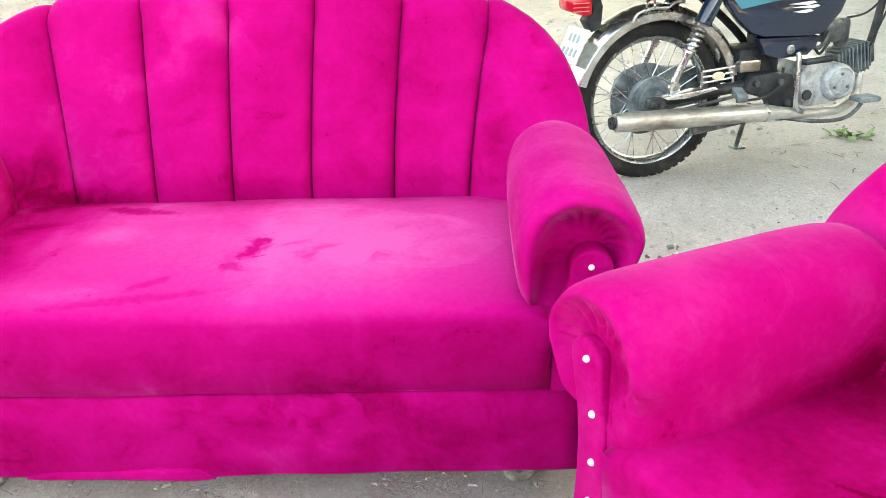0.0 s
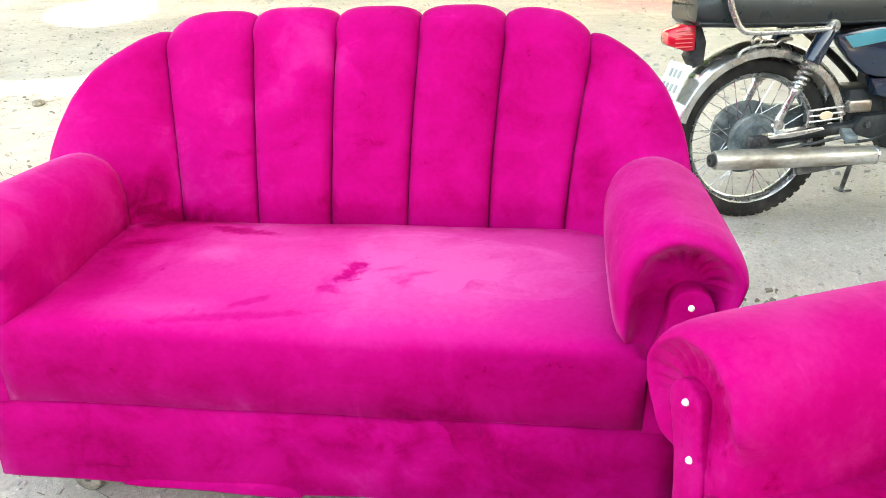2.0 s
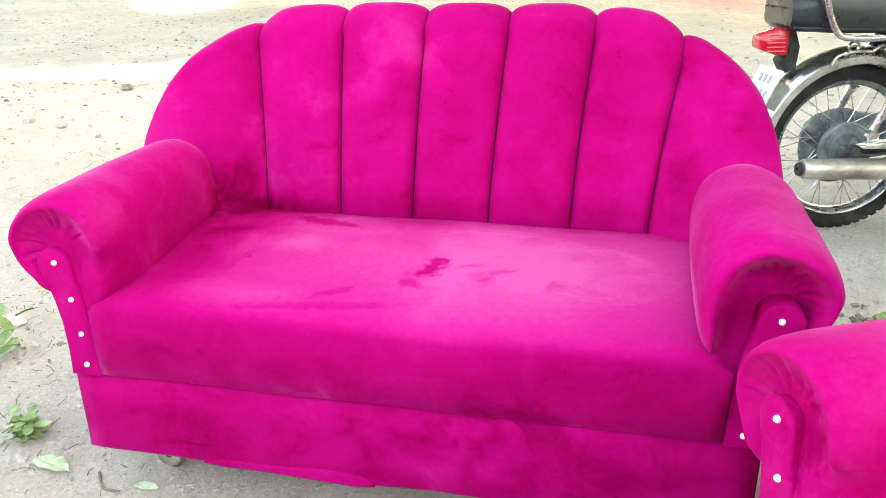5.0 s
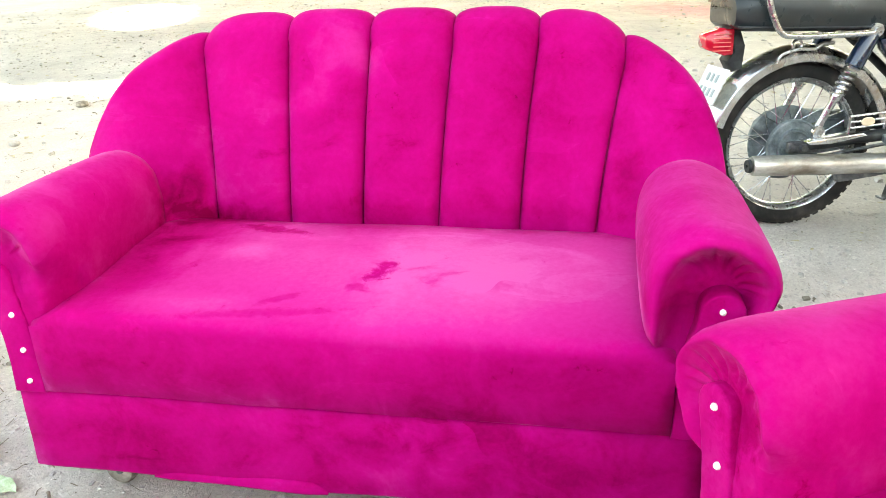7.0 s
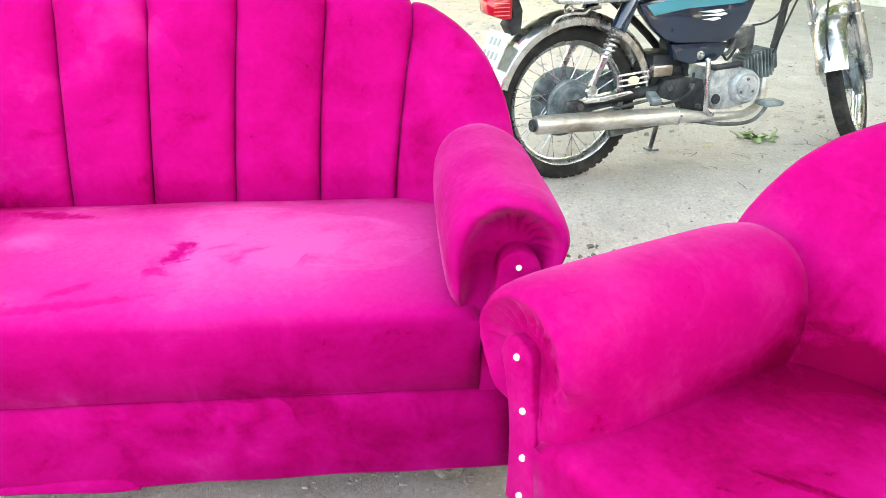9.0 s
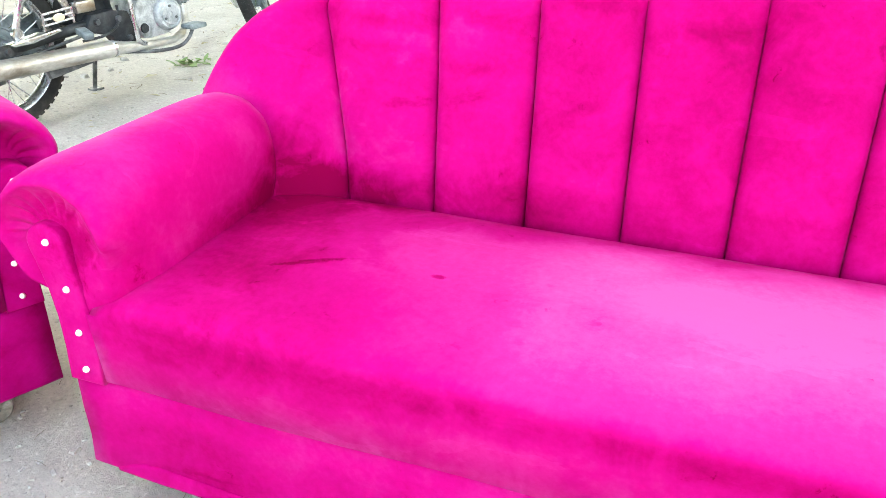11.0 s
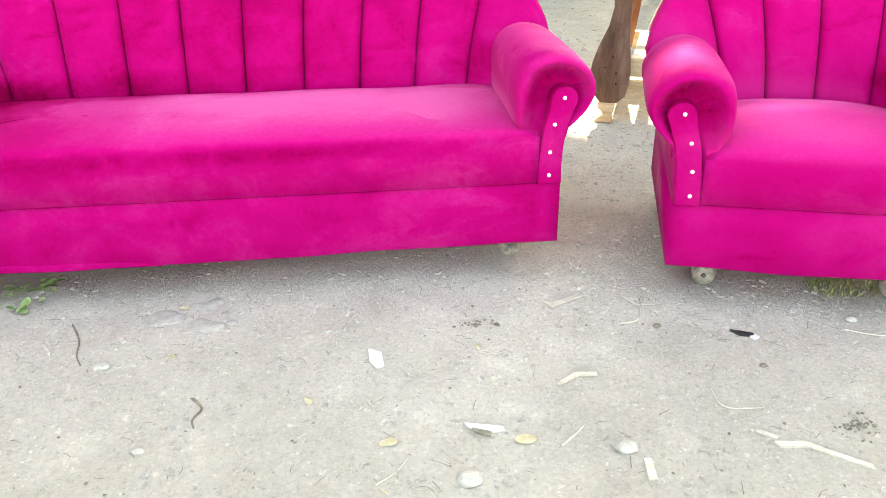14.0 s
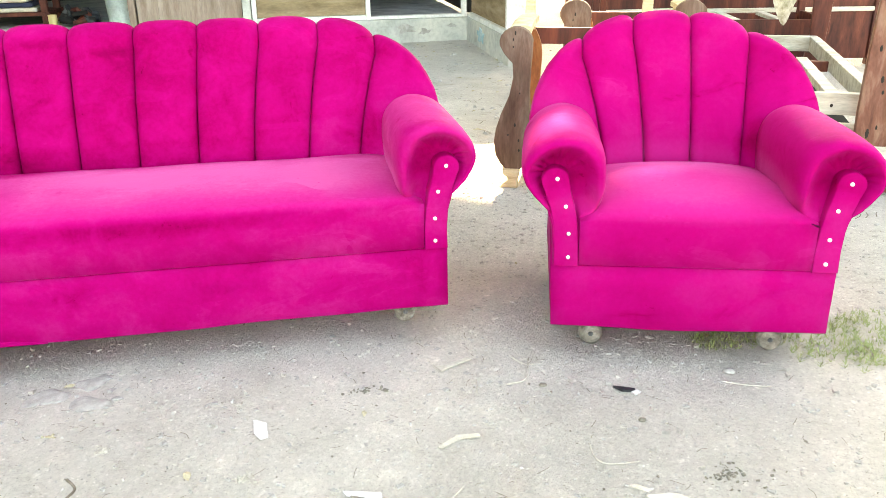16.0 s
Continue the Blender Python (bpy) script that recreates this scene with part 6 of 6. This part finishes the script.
flat_piece("paper_scrap", "pale crumpled paper by the sofa foot", "paper", [(-1.73, -1.40), (-1.70, -1.36), (-1.655, -1.335), (-1.63, -1.36), (-1.665, -1.41)], PAPER, 0.006)
flat_piece("paper_scrap", "grey crumpled paper far out in the yard", "paper", [(-3.95, -1.81), (-3.88, -1.80), (-3.85, -1.765), (-3.90, -1.74), (-3.96, -1.77)], STONE, 0.02)
stick("twig", "curved dark twig lying on the earth", "twig", [(0.885, -0.487), (0.905, -0.52), (0.893, -0.56), (0.90, -0.595)], 0.0036, TWIG)
stick("twig", "long thin dry twig", "twig", [(0.517, -0.127), (0.55, -0.20), (0.565, -0.27), (0.586, -0.32)], 0.0028, TWIG)
stick("straw_stem", "curled pale straw stem", "straw", [(1.940, -0.300), (1.985, -0.285), (2.012, -0.245), (2.025, -0.185)], 0.003, STRAW)
stick("straw_stem", "curled pale straw stem", "straw", [(1.99, -0.16), (2.01, -0.205), (2.06, -0.215)], 0.002, STRAW)
stick("straw_stem", "short straight pale straw", "straw", [(1.872, -0.235), (1.850, -0.332)], 0.003, STRAW)
stick("straw_stem", "short piece of pale straw", "straw", [(1.680, -0.750), (1.71, -0.715), (1.743, -0.685)], 0.003, STRAW)
stick("straw_stem", "fine pale grass stem", "straw", [(2.068, -0.590), (2.058, -0.640), (2.085, -0.668), (2.153, -0.676)], 0.002, STRAW)
stick("straw_stem", "fine pale grass stem", "straw", [(2.505, -0.392), (2.55, -0.415), (2.615, -0.44)], 0.002, STRAW)
stick("straw_stem", "short piece of pale straw", "straw", [(1.29, -0.82), (1.33, -0.78), (1.36, -0.74)], 0.0025, STRAW)
stick("twig", "broken grey twig beside the sofa", "twig", [(-0.84, -1.02), (-0.79, -1.00), (-0.765, -0.965)], 0.004, TWIG)
for at, size, lab in (((2.544, -0.349), 0.017, "rounded pale pebble"), ((0.80, -0.66), 0.014, "small round pale pebble"), ((2.031, -0.32), 0.011, "small dark ringed pebble"), ((1.809, -0.768), 0.026, "flat bluish grey stone"), ((1.474, -0.827), 0.030, "flat bluish grey stone"), ((0.64, -0.33), 0.022, "grey stone chip"), ((2.224, -0.52), 0.010, "dark pebble"), ((-4.70, -1.37), 0.05, "dark grey stone block"), ((-3.73, -1.58), 0.035, "grey stone")):
    ob = thing("pebble", lab + " lying on the earth", "stone", pose(*at, ground_z(*at)), "pebbles")
    bm = bmesh.new()
    bmesh.ops.create_icosphere(bm, subdivisions=2, radius=1)
    for v in bm.verts:
        v.co = Vector((v.co.x * size, v.co.y * size * 0.8, v.co.z * size * 0.45 + size * 0.2)) * (1 + 0.18 * noise.noise(v.co * 1.7 + Vector((at[0], at[1], 0))))
    part("stone", bm, STONE if "dark" not in lab else CHARCOAL, ob)


for at, size, turn in (((0.743, -0.12), 0.062, 10), ((0.865, -0.165), 0.058, -20), ((0.85, -0.057), 0.050, 30), ((0.93, -0.155), 0.016, 0), ((0.905, -0.105), 0.014, 50), ((0.915, -0.19), 0.013, 10)):
    ob = thing("flat_stone", "flat pale stone half sunk in the earth", "stone", pose(*at, ground_z(*at), 0, 0, turn), "flat stones")
    bm = bmesh.new()
    lathe(bm, [(0, 0.30), (0.55, 0.28), (0.85, 0.20), (1.0, 0.0), (1.0, -0.3)], 18)
    for v in bm.verts:
        q = 1 + 0.30 * noise.noise(Vector((v.co.x * 1.3 + at[0] * 40, v.co.y * 1.3 + at[1] * 40, 0)))
        v.co = Vector((v.co.x * size * q, v.co.y * size * 0.62 * q * (1 + 0.25 * math.sin(3 * math.atan2(v.co.y, v.co.x) + at[0] * 30)), v.co.z * 0.016 + 0.0015 * noise.noise(v.co * 3)))
    part("stone", bm, FLATSTONE, ob)


def crumbs(name, label, category, at, spread, n, mat, seed, size=0.0035):
    """A small loose heap of crumbs."""
    ob = thing(name, label, category, pose(*at, ground_z(*at)), kind="stuff")
    rnd = random.Random(seed)
    bm = bmesh.new()
    for _ in range(n):
        a, r = rnd.uniform(0, 6.28), spread * abs(rnd.gauss(0, 0.5))
        x, y = r * math.cos(a), r * math.sin(a) * 0.7
        s = size * rnd.uniform(0.4, 1.3)
        add_box(bm, -s, s, -s * 0.6, s * 0.6, -s * 0.4, s * 0.5, 0, pose(x, y, ground_z(at[0] + x, at[1] + y) - ground_z(*at) + s * 0.3, rnd.uniform(0, 50), rnd.uniform(0, 50), rnd.uniform(0, 180)))
    part("crumbs", bm, mat, ob, smooth=False)


crumbs("dung_crumbs", "dark trampled crumbs on the earth", "debris", (2.329, -0.754), 0.075, 70, CHARCOAL, 1)
crumbs("dung_crumbs", "dark trampled crumbs on the earth", "debris", (1.568, -0.254), 0.05, 36, CHARCOAL, 2)
crumbs("dung_crumbs", "dark trampled crumbs on the earth", "debris", (1.62, -0.262), 0.02, 16, CHARCOAL, 12)
crumbs("straw_nest", "small tuft of crumbled straw", "debris", (0.938, -0.387), 0.028, 40, STRAW, 3, 0.003)
crumbs("straw_nest", "small tuft of crumbled straw", "debris", (1.268, -0.567), 0.035, 50, STRAW, 4, 0.003)
crumbs("straw_nest", "small tuft of crumbled straw", "debris", (0.80, -0.30), 0.02, 24, DRYLEAF, 5, 0.003)
crumbs("grit_heap", "scattered dark grit behind the sofa arm", "debris", (-0.93, 0.97), 0.12, 70, CHARCOAL, 6, 0.008)


def weed(label, at, n, size, seed, spread=0.05, tall=0.05):
    w = thing("weed", label, "weed", pose(*at, ground_z(*at)), "weeds")
    rnd = random.Random(seed)
    for _ in range(n):
        a, r = rnd.uniform(0, 6.28), rnd.uniform(0, spread)
        bm = bmesh.new()
        z = rnd.uniform(0.003, tall)
        leaf_blade(bm, Vector((r * math.cos(a), r * math.sin(a), z)), rnd.uniform(0, 6.28), rnd.uniform(-0.2, 0.9), size * rnd.uniform(0.6, 1.2), size * rnd.uniform(0.25, 0.42))
        part("leaf", bm, WEED, w)


weed("leafy green weed beside the sofa skirt", (-1.04, -1.20), 44, 0.036, 1, 0.055, 0.05)
weed("sprig of green leaves beside the sofa", (-1.47, -1.36), 10, 0.075, 2, 0.06, 0.10)
weed("leafy green weed under the sofa skirt", (0.30, 0.075), 12, 0.03, 3, 0.05, 0.02)
weed("leafy green weed in front of the sofa", (0.27, -0.01), 9, 0.03, 4, 0.05, 0.008)
weed("leafy green weed in front of the sofa", (0.22, -0.09), 8, 0.035, 5, 0.05, 0.01)
weed("leafy green weed in front of the sofa", (0.36, -0.02), 8, 0.03, 6, 0.04, 0.008)
weed("leafy green weed under the sofa skirt", (0.38, 0.09), 10, 0.03, 9, 0.05, 0.02)
weed("leafy weed between the two sofas", (-0.15, 0.34), 14, 0.05, 7, 0.07, 0.05)
weed("green leaves lying beside the motorcycle", (-1.40, 2.21), 26, 0.042, 10, 0.11, 0.006)
weed("green leaves behind the sofa arm", (-0.92, 1.03), 12, 0.05, 11, 0.09, 0.01)
brick = thing("brick", "single dusty brick lying out in the yard", "brick", pose(-8.3, 5.5, ground_z(-8.3, 5.5), 0, 0, 30))
box_part("block", -0.12, 0.12, -0.06, 0.06, -0.01, 0.09, PLANKPINK, brick, "", 0.01)


def scatter(name, label, category, n, box, mat, make, seed, density=None):
    """Countless small bits strewn over the earth, one mesh."""
    rnd = random.Random(seed)
    verts, faces = [], []
    x0, x1, y0, y1 = box
    done = 0
    while done < n:
        x, y = rnd.uniform(x0, x1), rnd.uniform(y0, y1)
        if density and rnd.random() > density(x, y):
            continue
        done += 1
        vs, fs = make(rnd)
        m = Matrix.Rotation(rnd.uniform(0, 6.28), 3, "Z")
        b, g = len(verts), ground_z(x, y)
        verts.extend((m @ Vector(v) + Vector((x, y, g)))[:] for v in vs)
        faces.extend(tuple(b + i for i in f) for f in fs)
    me = bpy.data.meshes.new(name)
    me.from_pydata(verts, [], faces)
    return tagged(part_of_mesh(name, me, mat, None, "", smooth=False), label, category, kind="stuff")


def bit(rnd, lo=0.0015, hi=0.008):
    s = lo + (hi - lo) * rnd.random() ** 3
    t, h = s * rnd.uniform(0.5, 0.9), s * rnd.uniform(0.3, 0.6)
    j = lambda: rnd.uniform(0.7, 1.2)
    vs = [(-s * j(), -t * j(), -h), (s * j(), -t * j(), -h), (s * j(), t * j(), -h), (-s * j(), t * j(), -h), (-s * 0.6 * j(), -t * 0.6, h * j()), (s * 0.6 * j(), -t * 0.6, h * j()), (s * 0.6, t * 0.6 * j(), h * j()), (-s * 0.6, t * 0.6 * j(), h * j())]
    return vs, [(4, 5, 6, 7), (0, 1, 5, 4), (1, 2, 6, 5), (2, 3, 7, 6), (3, 0, 4, 7)]


def blade(rnd, lo=0.01, hi=0.05, w=0.0012):
    s, c = rnd.uniform(lo, hi), rnd.uniform(-0.3, 0.3)
    return [(-s, -w, 0.001), (-s, w, 0.001), (0, w + c * s, 0.003), (0, -w + c * s, 0.003), (s, -w, 0.002), (s, w, 0.002)], [(0, 1, 2, 3), (3, 2, 5, 4)]


def dry_leaf(rnd):
    s = rnd.uniform(0.009, 0.022)
    w = [rnd.uniform(0.2, 0.5) for _ in range(4)]
    return [(-s, 0, 0.002), (-0.45 * s, w[0] * s, 0.005), (0.35 * s, w[1] * s, 0.007), (s, 0.1 * s, 0.003), (0.3 * s, -w[2] * s, 0.003), (-0.5 * s, -w[3] * s, 0.006)], [(0, 1, 2, 5), (2, 3, 4, 5)]


def far_leaf(rnd):
    s = rnd.uniform(0.010, 0.034)
    return [(-s, 0, 0.004), (-0.2 * s, 0.4 * s, 0.012), (s, 0, 0.005), (-0.2 * s, -0.4 * s, 0.008)], [(0, 1, 2, 3)]


near = (-1.8, 3.6, -1.6, 1.6)
away = lambda x, y: 0.0 if (-1.9 < x < 3.6 and -1.7 < y < 1.7) else 1.0
scatter("grit", "countless pale grit and small pebbles", "gravel", 13000, near, STONE, lambda r: bit(r, 0.0012, 0.007), 1)
scatter("clods", "countless crumbs and clods of dry earth", "gravel", 9000, near, EARTH, lambda r: bit(r, 0.002, 0.013), 21)
scatter("dark_grit", "countless dark crumbs of grit", "gravel", 2300, near, CHARCOAL, lambda r: bit(r, 0.001, 0.005), 2)
scatter("pebbles", "scattered pale pebbles over the yard", "gravel", 5000, (-12, 5, -5, 6), STONE, lambda r: bit(r, 0.005, 0.028), 3, away)
scatter("stone_chips", "countless thin pale chips of stone", "gravel", 4200, near, FLATSTONE, lambda r: ([(x, y, z * 0.5) for x, y, z in bit(r, 0.002, 0.013)[0]], bit(r)[1]), 41)
scatter("straw_litter", "scattered bits of dry straw", "straw", 1900, near, STRAW, lambda r: blade(r, 0.005, 0.022, 0.0008), 4)
scatter("twig_litter", "scattered thin dark twigs", "twigs", 1500, near, TWIG, lambda r: blade(r, 0.005, 0.02, 0.0007), 5)
scatter("bike_side_grit", "dark crumbs and grit strewn around the motorcycle", "gravel", 1300, (-2.4, 0.6, 0.8, 3.4), STONE, lambda r: bit(r, 0.002, 0.010), 31, lambda x, y: 0.15 + 0.85 * (noise.noise((x * 1.5, y * 1.5, 7)) > 0.15))
scatter("bike_side_litter", "pale leaf scraps strewn around the motorcycle", "leaves", 200, (-2.4, 0.6, 0.8, 3.4), DRYLEAF, lambda r: ([(x * 0.7, y * 0.8, z * 0.6) for x, y, z in dry_leaf(r)[0]], [(0, 1, 2, 5), (2, 3, 4, 5)]), 32)
scatter("leaf_litter", "scattered dry leaves", "leaves", 80, (-3, 4, -1.8, 3.2), DRYLEAF, dry_leaf, 6)
scatter("yard_leaves", "scattered dry leaves over the yard", "leaves", 2200, (-13, 5, -5, 6), DRYLEAF, far_leaf, 7, away)
scatter("yard_straw", "straw and twigs strewn over the yard", "straw", 9000, (-13, 5, -5, 6), TWIG, lambda r: blade(r, 0.008, 0.045, 0.0020), 8, away)
scatter("yard_grit", "dark grit and clods strewn over the yard", "gravel", 3200, (-9.5, -1.4, -4, 1.0), CHARCOAL, lambda r: bit(r, 0.003, 0.014), 12, lambda x, y: 0.2 + 0.8 * (noise.noise((x * 1.1, y * 1.1, 3)) > 0.05))
scatter("weed_side_litter", "bits of twig strewn round the weeds", "twigs", 420, (-2.6, -0.85, -2.0, -0.95), TWIG, lambda r: blade(r, 0.006, 0.028, 0.0014), 13)
scatter("weed_side_chips", "pale chips strewn round the weeds", "gravel", 320, (-2.6, -0.85, -2.0, -0.95), STONE, lambda r: bit(r, 0.003, 0.016), 14)


def tuft(rnd):
    vs, fs = [], []
    for k in range(5):
        a, h, l = rnd.uniform(0, 6.28), rnd.uniform(0.006, 0.022), rnd.uniform(0.005, 0.03)
        b = len(vs)
        c, s = math.cos(a), math.sin(a)
        vs += [(-0.0014 * s, 0.0014 * c, 0), (0.0014 * s, -0.0014 * c, 0), (c * l, s * l, h)]
        fs.append((b, b + 1, b + 2))
    return vs, fs


scatter("grass", "patch of short green grass beside the armchair", "grass", 900, (2.72, 3.6, -0.55, 0.1), GRASS, tuft, 9,
        lambda x, y: max(0, 1 - ((x - 3.15) / 0.42) ** 2 - ((y + 0.28) / 0.20) ** 2) * (0.3 + 0.7 * (noise.noise((x * 9, y * 9, 1)) > -0.1)))
scatter("grass_fringe", "thin grass under the armchair skirt", "grass", 150, (2.52, 2.80, -0.24, -0.12), GRASS, tuft, 10)
